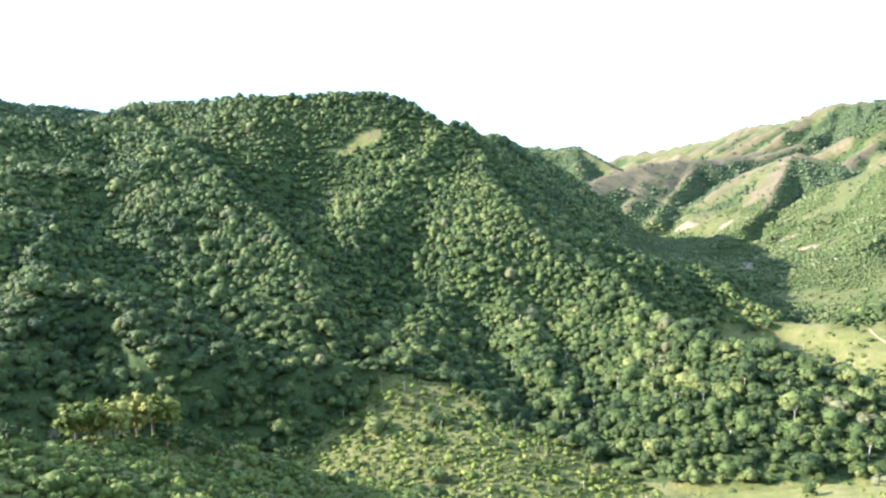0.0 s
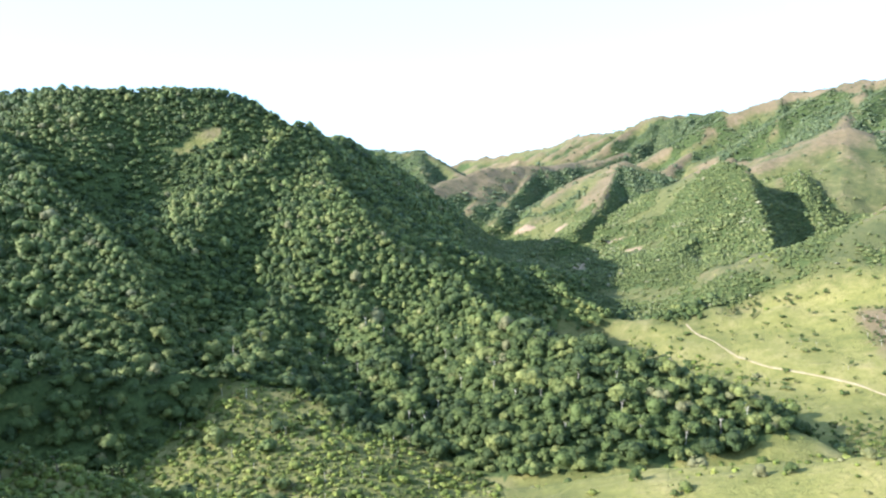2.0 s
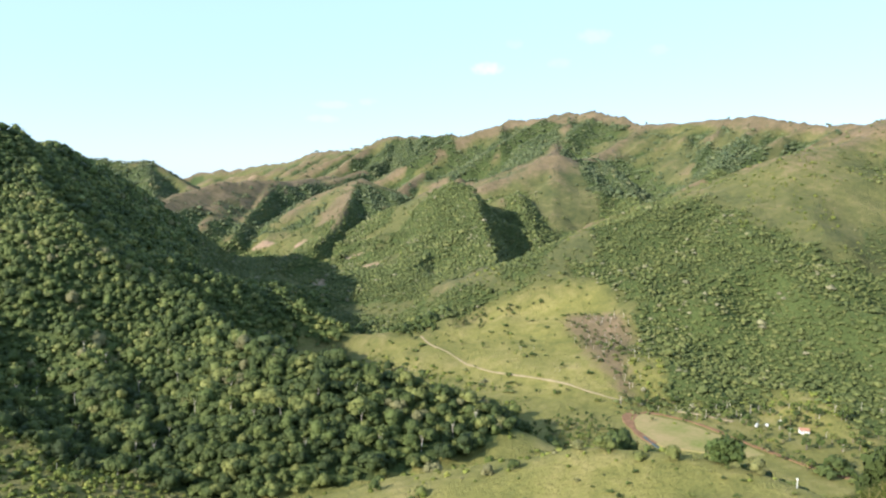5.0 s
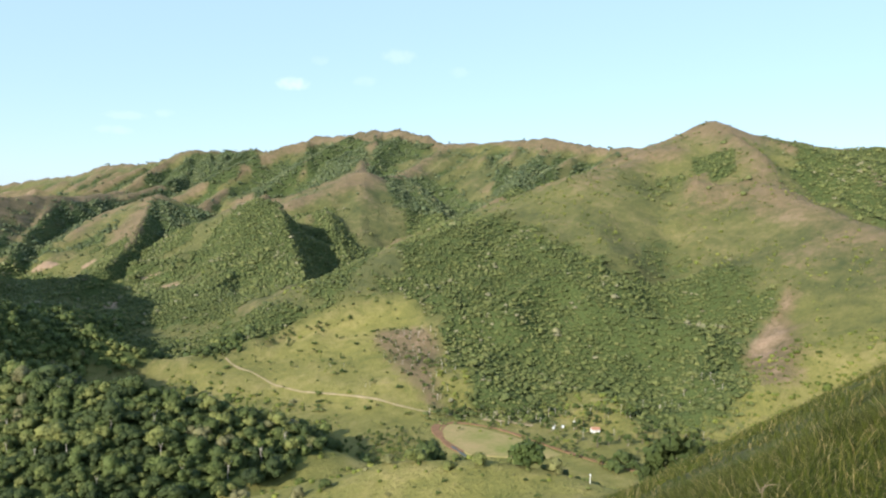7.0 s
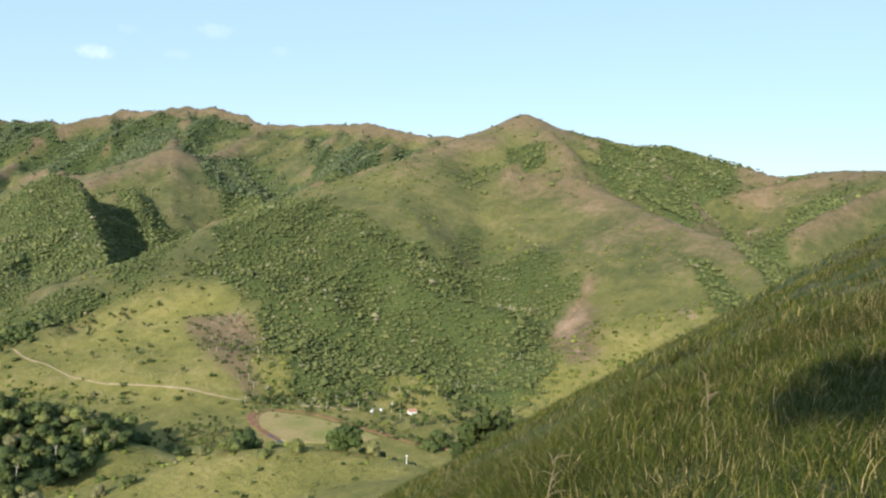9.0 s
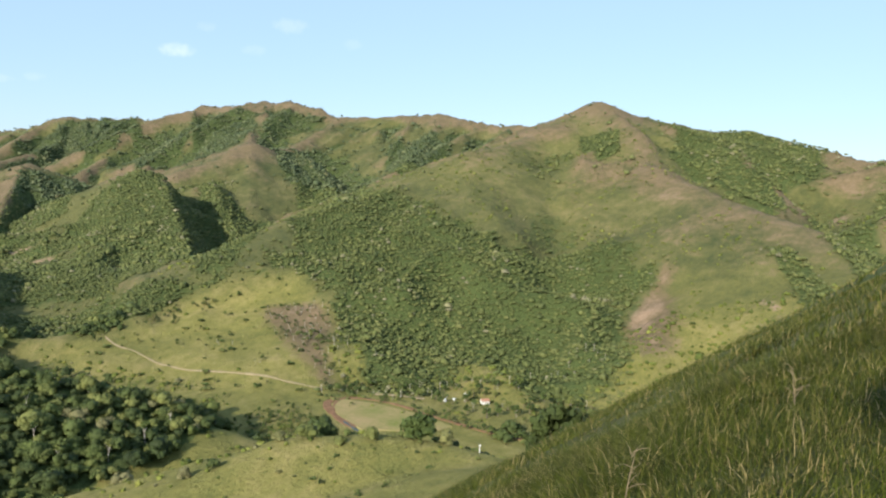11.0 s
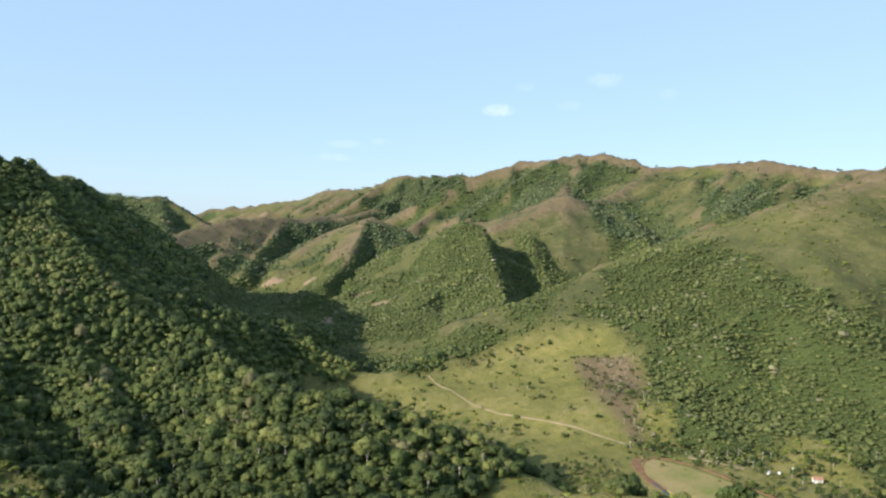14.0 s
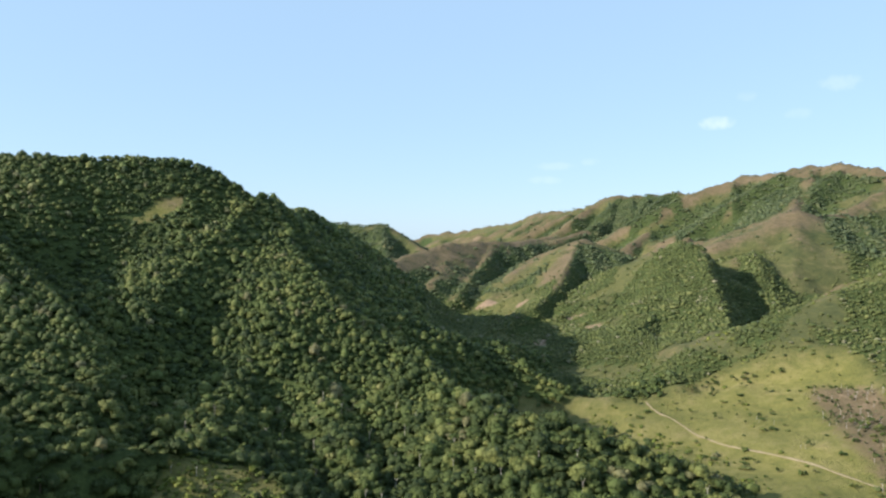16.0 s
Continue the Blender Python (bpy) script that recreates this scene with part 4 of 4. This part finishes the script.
def put_joined(name, label, kinds, places, seed, size=(0.8, 1.25)):
    """Many far trees that cannot be told apart singly, as one mesh."""
    rng = np.random.RandomState(seed)
    cos, faces, slots, tones, mats, base = [], [], [], [], [], 0
    for x, y in places:
        ob = kinds[rng.randint(len(kinds))]
        s, a, tall, tone = rng.uniform(*size), rng.uniform(0, 6.283), rng.uniform(0.88, 1.15), rng.beta(1.5, 1.8)
        z = z_at(x, y)
        for child in ob.children:
            me = child.data
            v = np.empty(len(me.vertices) * 3)
            me.vertices.foreach_get("co", v)
            v = v.reshape(-1, 3)
            cos.append(np.stack([x + s * (v[:, 0] * math.cos(a) - v[:, 1] * math.sin(a)), y + s * (v[:, 0] * math.sin(a) + v[:, 1] * math.cos(a)), z + s * tall * v[:, 2]], -1))
            mat = MAT_SINGLE if child.name.startswith("crown") else me.materials[0]
            if mat not in mats:
                mats.append(mat)
            for p in me.polygons:
                faces.append([base + i for i in p.vertices])
                slots.append(mats.index(mat))
            tones.append(np.full(len(v), tone))
            base += len(v)
    me = bpy.data.meshes.new(name)
    me.from_pydata(np.concatenate(cos).tolist(), [], faces)
    for m in mats:
        me.materials.append(m)
    me.polygons.foreach_set("material_index", np.array(slots, np.int32))
    me.attributes.new("tone", "FLOAT", "POINT").data.foreach_set("value", np.concatenate(tones).astype(np.float32))
    tagged(new(name, me), label, "trees", kind="stuff")


def strew(poly, count, seed, gap=4.0):
    """Seeded places within a polygon of the plan, kept apart."""
    rng = np.random.RandomState(seed)
    p = np.array(poly, float)
    lo, hi = p.min(axis=0), p.max(axis=0)
    out = []
    for k in range(count * 60):
        q = rng.uniform(lo, hi)
        if inside(q[:1], q[1:], poly)[0] and all((q[0] - a) ** 2 + (q[1] - b) ** 2 > gap * gap for a, b in out):
            out.append((float(q[0]), float(q[1])))
            if len(out) == count:
                break
    return out


def along(pts, count, seed, off):
    c = resample(pts, 2.0)
    rng = np.random.RandomState(seed)
    k = rng.choice(len(c), count, replace=len(c) < count)
    return [(float(c[i][0] + rng.normal() * off), float(c[i][1] + rng.normal() * off)) for i in k]


FARM_TREES = [broadleaf("round dark green broadleaf tree on the valley floor", 8, 3.4, 16, 100 + k) for k in range(4)]
PALE_TREES = [broadleaf("slim tree with a bare pale trunk and small crown", 8, 2.0, 9, 110 + k, bark=MAT_PALE_BARK, low=0.62) for k in range(3)]
SHRUBS = [bush("rounded green shrub growing in the pasture grass", 2.2, 2.0, 9, 120 + k) for k in range(4)]
LIT_TREES = [broadleaf("leafy yellow-green tree with a spreading crown on the near slope", 12, 5.5, 40, 130 + k, mat=MAT_LIT) for k in range(3)]
BIG_TREE = [broadleaf("large dense broadleaf tree standing alone above the field", 14, 8.0, 70, 140, mat=MAT_BIG, low=0.12)]
DARK_TREES = [broadleaf("dark bushy tree behind the grassy slope", 11, 4.2, 60, 150 + k, mat=MAT_DARK, low=0.2, sprays=30) for k in range(2)]
for ob in FARM_TREES + PALE_TREES + SHRUBS + LIT_TREES + BIG_TREE + DARK_TREES:
    ob.location = (-60, -300, z_at(-60, -300))

HOUSE_AT = (477, 318)
VALLEY = [(354, 399), (397, 423), (442, 428), (473, 397), (503, 346), (533, 285), (523, 204), (472, 174), (442, 235), (439, 327), (432, 377), (407, 413)]
NEAR_VALLEY = [(332, 328), (347, 368), (367, 393), (341, 429), (313, 399), (301, 359)]
KNOLL = [(150, 250), (231, 204), (277, 162), (256, 148), (191, 179), (120, 230)]
MEADOW = [(-92, 362), (-98, 390), (-84, 432), (-65, 462), (-43, 496), (-31, 508), (6, 496), (36, 450), (61, 414), (97, 372), (58, 350), (-23, 340), (-67, 379)]
put(FARM_TREES, [p for p in strew(VALLEY, 75, 1, 6) if math.hypot(p[0] - HOUSE_AT[0], p[1] - HOUSE_AT[1]) > 9], 2, (0.55, 1.2), "trees on the valley floor")
put(FARM_TREES, strew(NEAR_VALLEY, 45, 3, 4), 4, (0.35, 0.75), "trees along the stream")
put(FARM_TREES, along(RED_ROAD[5:], 34, 5, 4.0), 6, (0.4, 0.8), "trees along the road")
put(FARM_TREES, [(488, 326), (485, 334), (491, 318), (469, 331), (493, 336)], 7, (0.8, 1.1), "trees round the house")
put_joined("pale_trunk_trees", "scattered slim trees with bare pale trunks on the valley floor", PALE_TREES, strew(VALLEY, 16, 8, 12), 9, (0.8, 1.3))
put_joined("dry_slope_trees", "scattered slim trees on the dry rosy slope", PALE_TREES, strew(ROSY_SLOPE, 42, 10, 5), 11, (0.5, 0.95))
put(SHRUBS, strew(ROSY_SLOPE, 30, 12, 4), 13, (0.7, 1.5), "shrubs on the dry slope")
put_joined("dry_slope_bushes", "small dark green trees on the dry rosy slope", FARM_TREES, strew(ROSY_SLOPE, 44, 51, 4), 52, (0.3, 0.6))
put(FARM_TREES, strew(PASTURE, 26, 53, 9), 54, (0.3, 0.6), "small trees in the pasture")
put_joined("forest_trunks", "tall trees with pale trunks standing in the lower forest", PALE_TREES, strew([(-65, 499), (57, 445), (149, 375), (241, 375), (301, 429), (199, 560), (-5, 600)], 60, 55, 9), 56, (1.3, 1.8))
put(SHRUBS, strew(PASTURE, 38, 14, 7), 15, (0.6, 2.2), "shrubs in the pasture")
put(FARM_TREES, [(379, 608), (387, 584), (345, 645), (355, 650), (411, 627), (336, 560), (421, 599), (391, 640), (336, 519), (351, 469), (421, 639), (441, 624), (401, 649)], 16, (0.5, 0.8), "trees in the pasture")
put(FARM_TREES, [(355, 618), (381, 613), (416, 632), (414, 560), (406, 492), (395, 475), (454, 494), (413, 426), (450, 601), (463, 519), (343, 505), (363, 497)] + along([(337, 661), (356, 654), (378, 649), (403, 648), (431, 655), (445, 638), (479, 621)], 22, 76, 3.0), 77, (0.4, 0.8), "trees and hedges of the pasture")
put(PALE_TREES, [(410, 559), (414, 542), (406, 551), (399, 492), (401, 489)], 17, (0.6, 0.8), "slim trees in the pasture")
put(SHRUBS, strew(KNOLL, 60, 18, 3.2), 19, (0.3, 1.0), "shrubs on the knoll")
put_joined("clearing_trees", "small round green trees scattered through the scrubby clearing", FARM_TREES, strew(MEADOW, 75, 71, 4) + along(MEADOW[:8], 45, 72, 6), 73, (0.3, 0.8))
put(PALE_TREES, strew(MEADOW, 20, 20, 12), 21, (0.6, 1.1), "slim trees in the clearing")
put_joined("forest_edge_trees", "slim pale-trunked trees along the edge of the forest", PALE_TREES, along([(427, 418), (462, 468), (508, 538)], 14, 22, 5) + along([(442, 397), (523, 325), (603, 283)], 30, 23, 9), 24, (0.8, 1.3))
put(LIT_TREES, [(-88, 171), (-87, 175), (-86, 180), (-84, 185), (-81, 188), (-79, 194), (-82, 178), (-77, 199)], 25, (0.75, 1.1), "trees on the near slope")
put(FARM_TREES, [(-73, 186), (-68, 186), (-66, 193), (-62, 190), (-59, 197), (-94, 160), (-94, 154), (-55, 234), (-53, 239), (-95, 147)], 26, (0.5, 0.9), "trees below the near slope")
put(FARM_TREES, [(-101, 427), (-93, 423), (-137, 437), (-107, 435)], 27, (1.0, 1.4), "trees at the foot of the wooded hill")
CREST = [sight(a, 0, d)[:2] for a, d in ((44.9, 2150), (45.1, 2155), (45.3, 2150), (45.5, 2148), (45.6, 2145), (49.5, 2090), (49.7, 2090), (50.0, 2085), (42.2, 2280), (34.4, 2560), (34.7, 2555), (35.0, 2545), (35.3, 2540), (73.0, 1550), (73.4, 1550), (74.0, 1550), (75.3, 1552), (75.9, 1552), (77.2, 1550), (79.5, 1535), (81.8, 1480), (82.3, 1465), (61.6, 1318))]
put_joined("crest_trees", "single trees standing on the far crest", FARM_TREES, CREST, 30, (0.75, 1.15))
put_joined("stream_trees", "dense bushy trees along the stream and hedges of the valley floor", FARM_TREES, strew([(291, 384), (313, 414), (346, 424), (380, 413), (368, 393), (358, 366), (342, 343), (320, 351)], 75, 61, 3.5) + along(RED_ROAD[3:], 50, 62, 7) + along([(422, 413), (453, 397), (473, 377)], 25, 63, 5), 64, (0.3, 0.6))
put(BIG_TREE, [(244, 194)], 28, (0.95, 0.96))
# unseen trees, added only to throw broken shade over the near grass
put(PALE_TREES, [(-17, -4), (-25, 6), (-30, 13)], 31, (1.5, 1.9), "trees beside the viewpoint")
put(DARK_TREES, [(70.4, 37.0), (76.0, 34.6)], 29, (0.68, 0.8), "dark trees")
for kind in (FARM_TREES, PALE_TREES, SHRUBS, LIT_TREES, BIG_TREE, DARK_TREES):
    for ob in kind:
        for o in list(ob.children_recursive) + [ob]:
            bpy.data.objects.remove(o)


def scrub():
    """Low scrub over the clearing and the open slopes."""
    shapes = crown_shapes(1, 16, 8, 31, 0.45)
    rng = np.random.RandomState(32)
    g = np.arange(-320, 1150, 3.7)
    x, y = np.meshgrid(g, g[g > 60])
    x, y = x.ravel() + rng.uniform(-2, 2, x.size), y.ravel() + rng.uniform(-2, 2, x.size)
    r, b = np.hypot(x, y), np.degrees(np.arctan2(x, y))
    m = (r > 250) & (r < 1200) & (b > -34) & (b < 84)
    x, y, r = x[m], y[m], r[m]
    wood = cover_of(x, y, height(x, y))[0]
    chance = 0.7 * np.clip(0.06 + 0.35 * fbm(x, y, 60, 91, 3), 0.01, 0.4)
    lush = inside(x, y, MEADOW)
    chance = np.where(lush, np.clip(0.95 + 0.7 * fbm(x, y, 30, 95, 3), 0.4, 1), chance)
    chance = np.where((x < 100) & (r < 500) & ~inside(x, y, MEADOW), np.clip(0.5 + 0.7 * fbm(x, y, 30, 97, 3), 0.1, 1), chance)
    chance = np.where((r > 600) & (r < 720) & ~inside(x, y, PASTURE), chance + 0.3, chance)
    chance = np.where(inside(x, y, PASTURE) | inside(x, y, FIELD) | near_line(x, y, RED_ROAD, 5) | near_line(x, y, FARM_TRACK, 4), 0.01, chance)
    m = (wood < 0.55) & (rng.uniform(size=x.shape) < chance)
    x, y = x[m], y[m]
    rad = rng.lognormal(0.25, 0.35, len(x)) * np.where(lush[m], 1.1, 1.0)
    ob = plant("scrub", "low yellow-green scrub over the open slopes", shapes, x, y, rad, rad * rng.uniform(0.5, 1.0, len(x)), rad * 0.2, MAT_SCRUB, 33)
    ob["category"] = "scrub"


scrub()


def near_scrub():
    """Bushy undergrowth on the shaded near slope."""
    slope = [(-153, 110), (-112, 150), (-94, 176), (-74, 194), (-56, 205), (-36, 214), (-12, 216), (-10, 190), (-20, 120), (-70, 60)]
    p = np.array(strew(slope, 1500, 41, 1.9))
    rng = np.random.RandomState(42)
    rad = rng.lognormal(0.35, 0.3, len(p))
    ob = plant("undergrowth", "dense green undergrowth on the shaded near slope", crown_shapes(3, 60, 8, 43, 0.26), p[:, 0], p[:, 1], rad, rad * rng.uniform(0.6, 1.1, len(p)), rad * 0.2, MAT_SCRUB, 44)
    ob["category"] = "undergrowth"


near_scrub()


# ---------------------------------------------------------------- farm
def house(x, y, turn):
    root = new("farmhouse")
    tagged(root, "small white farmhouse with a red tiled gable roof", "house")
    w, d, h = 4.4, 3.0, 2.8
    bm = bmesh.new()
    box(bm, -w, -d, -1.5, w, d, h)
    for s in (-1, 1):
        a = [bm.verts.new(p) for p in ((s * w, -d, h), (s * w, d, h), (s * w, 0, h + 1.5))]
        bm.faces.new(a)
    part("wall", bm, MAT_PLASTER, root)
    bm = bmesh.new()
    for s in (-1, 1):
        a = [bm.verts.new(p) for p in ((-w - 0.5, s * (d + 0.7), h - 0.32), (w + 0.5, s * (d + 0.7), h - 0.32), (w + 0.5, 0, h + 1.55), (-w - 0.5, 0, h + 1.55))]
        b = [bm.verts.new(v.co + Vector((0, 0, 0.16))) for v in a]
        bm.faces.new(a), bm.faces.new(b)
        for i in range(4):
            bm.faces.new((a[i], a[(i + 1) % 4], b[(i + 1) % 4], b[i]))
    part("roof", bm, MAT_TILE, root, "red clay tile roof")
    bm = bmesh.new()
    box(bm, -0.5, -d - 0.06, 0, 0.5, -d + 0.05, 2.1)
    part("door", bm, MAT_DOOR, root)
    for px in (-2.8, 2.4):
        bm = bmesh.new()
        for x0, x1, z0, z1 in ((-0.6, 0.6, 1.9, 2.02), (-0.6, 0.6, 0.9, 1.02), (-0.6, -0.5, 1.0, 1.92), (0.5, 0.6, 1.0, 1.92)):
            box(bm, px + x0, -d - 0.07, z0, px + x1, -d + 0.05, z1)
        win = part("window", bm, MAT_DOOR, root)
        bm = bmesh.new()
        box(bm, px - 0.5, -d - 0.03, 1.0, px + 0.5, -d + 0.03, 1.92)
        part("pane", bm, MAT_GLASS, win)
    root.matrix_basis = Matrix.Translation((x, y, z_at(x, y) + 0.6)) @ Matrix.Rotation(radians(turn), 4, "Z") @ Matrix.Diagonal((0.68, 0.68, 0.8, 1))


def shed(x, y, turn, size):
    root = new("shed")
    tagged(root, "small white shed with a sloping tin roof", "shed", "farm sheds")
    bm = bmesh.new()
    box(bm, -size, -size * 0.7, -1.2, size, size * 0.7, 2.1)
    part("wall", bm, MAT_PLASTER, root)
    bm = bmesh.new()
    v = [bm.verts.new(p) for p in ((-size - 0.3, -size * 0.7 - 0.4, 2.05), (size + 0.3, -size * 0.7 - 0.4, 2.05), (size + 0.3, size * 0.7 + 0.4, 2.75), (-size - 0.3, size * 0.7 + 0.4, 2.75))]
    top = [bm.verts.new(q.co + Vector((0, 0, 0.08))) for q in v]
    bm.faces.new(v), bm.faces.new(top)
    for i in range(4):
        bm.faces.new((v[i], v[(i + 1) % 4], top[(i + 1) % 4], top[i]))
    part("roof", bm, MAT_TIN, root)
    root.matrix_basis = Matrix.Translation((x, y, z_at(x, y) + 0.4)) @ Matrix.Rotation(radians(turn), 4, "Z") @ Matrix.Diagonal((0.6, 0.6, 0.6, 1))


def utility_pole(name, label, x, y, tall, arm):
    root = new(name)
    tagged(root, label, "pole")
    bm = bmesh.new()
    tube(bm, [(0, 0, -0.8), (0, 0, tall)], [0.17, 0.11], 8)
    part("post", bm, MAT_PLASTER, root)
    bm = bmesh.new()
    box(bm, -arm, -0.12, tall - 0.5, arm, 0.12, tall - 0.2)
    part("crossarm", bm, MAT_PLASTER, root)
    root.matrix_basis = Matrix.Translation((x, y, z_at(x, y))) @ Matrix.Rotation(radians(-50), 4, "Z")


house(*HOUSE_AT, -40)
shed(461, 344, -30, 1.6)
shed(467, 340, -55, 1.4)
shed(473, 326, -40, 1.1)
utility_pole("utility_pole", "white concrete utility pole beside the farm", 470, 332, 7.0, 1.0)
utility_pole("white_post", "short white post standing on the grassy knoll", 244, 164, 3.4, 0.35)
utility_pole("fence_post", "pale wooden post at the foot of the grassy slope", 71, 44, 2.2, 0.12)


def dry_weed(x, y, tall, seed):
    """A dead, branching stalk standing in the grass."""
    rng = np.random.RandomState(seed)
    root = new("dry_weed")
    tagged(root, "dead pale branching weed standing in the long grass", "weed", "dry weeds")
    bm = bmesh.new()
    top = (rng.uniform(-0.1, 0.1), rng.uniform(-0.1, 0.1), tall)
    tube(bm, [(0, 0, -0.1), (top[0] * 0.3, top[1] * 0.6, tall * 0.5), top], [0.007, 0.005, 0.002], 5)
    part("stalk", bm, MAT_STRAW, root)
    for k in range(9):
        f, a = rng.uniform(0.3, 0.95), rng.uniform(0, 6.283)
        reach = tall * rng.uniform(0.15, 0.35)
        base = Vector((top[0] * f * 0.8, top[1] * f * 0.8, tall * f))
        tip = base + Vector((math.cos(a) * reach, math.sin(a) * reach, reach * rng.uniform(0.2, 0.9)))
        bm = bmesh.new()
        tube(bm, [base, (base + tip) / 2 + Vector((0, 0, 0.02)), tip], [0.004, 0.003, 0.0015], 4)
        part("twig", bm, MAT_STRAW, root)
    root.matrix_basis = Matrix.Translation((x, y, z_at(x, y)))


for k, (bearing, far, tall) in enumerate(((69.0, 6.5, 0.5), (79.5, 8.5, 0.45))):
    dry_weed(far * math.sin(radians(bearing)), far * math.cos(radians(bearing)), tall, 200 + k)


# ---------------------------------------------------------------- long grass underfoot
def blade_material():
    """Green blades with brown and straw ones among them; the tufts differ from place to place."""
    m, nt, b = material("grass_blades", 0.8)
    b.inputs["Specular IOR Level"].default_value = 0.12
    rnd = nt.nodes.new("ShaderNodeNewGeometry").outputs["Random Per Island"]
    green = ramp(nt, rnd, (0.0, (0.012, 0.018, 0.002)), (0.5, (0.036, 0.048, 0.004)), (0.82, (0.078, 0.086, 0.009)), (0.95, (0.19, 0.145, 0.05)), (1.0, (0.36, 0.28, 0.13)))
    brown = ramp(nt, rnd, (0.0, (0.02, 0.022, 0.004)), (0.5, (0.048, 0.043, 0.01)), (0.8, (0.11, 0.08, 0.028)), (1.0, (0.4, 0.31, 0.15)))
    where = ramp(nt, noise_of(nt, 0.45, 4, 0.6), (0.54, (0, 0, 0)), (0.72, (0.6, 0.6, 0.6)))
    nt.links.new(mix(nt, where, green, brown), b.inputs["Base Color"])
    return m


def grass(name, r0, r1, b0, b1, tufts, blades, tall, wide, seed):
    """Arching blades in tufts over the slope, one mesh."""
    rng = np.random.RandomState(seed)
    r = np.sqrt(rng.uniform(r0 * r0, r1 * r1, tufts))
    b = np.radians(rng.uniform(b0, b1, tufts))
    tx, ty = r * np.sin(b), r * np.cos(b)
    lush = 0.72 + 0.9 * fbm(tx, ty, 2.6, 141, 3) + rng.uniform(-0.2, 0.3, tufts)
    bend = fbm(tx, ty, 2.2, 151, 2) * 4
    n = tufts * blades
    k = np.repeat(np.arange(tufts), blades)
    x, y = tx[k] + rng.normal(0, 0.09, n), ty[k] + rng.normal(0, 0.09, n)
    z = height(x, y) - 0.03
    L = tall * np.clip(lush[k], 0.3, 1.6) * rng.uniform(0.45, 1.25, n)
    a = bend[k] + rng.normal(0, 1.1, n)
    over = rng.uniform(0.35, 1.15, n)
    w = wide * rng.uniform(0.6, 1.3, n)
    dx, dy = np.cos(a), np.sin(a)
    vs = []
    for u, ww in ((0.0, 1.0), (0.4, 0.85), (0.75, 0.55)):
        out, up = over * L * u * u * 1.1, L * (u - 0.6 * over * u * u)
        for s in (-0.5, 0.5):
            vs.append(np.stack([x + dx * out - dy * w * ww * s, y + dy * out + dx * w * ww * s, z + up], -1))
    out, up = over * L * 1.1, L * (1 - 0.66 * over)
    vs.append(np.stack([x + dx * out, y + dy * out, z + up], -1))
    co = np.stack(vs, 1)
    tri = np.array([(0, 1, 3), (0, 3, 2), (2, 3, 5), (2, 5, 4), (4, 5, 6)])
    f = (tri[None] + (7 * np.arange(n))[:, None, None]).reshape(-1, 3)
    me = bpy.data.meshes.new(name)
    me.vertices.add(7 * n), me.loops.add(f.size), me.polygons.add(len(f))
    me.vertices.foreach_set("co", co.reshape(-1))
    me.loops.foreach_set("vertex_index", f.ravel().astype(np.int32))
    me.polygons.foreach_set("loop_start", (np.arange(len(f)) * 3).astype(np.int32))
    me.update(calc_edges=True)
    me.materials.append(MAT_BLADE)
    tagged(new(name, me), "long unmown green grass with dry stalks on the slope", "grass", kind="stuff")


MAT_BLADE = blade_material()
grass("grass", 2.6, 14, 44, 104, 15000, 10, 0.31, 0.0065, 1)
grass("grass", 14, 40, 40, 100, 12000, 7, 0.36, 0.013, 2)
grass("grass", 40, 95, 38, 98, 7000, 6, 0.5, 0.035, 3)
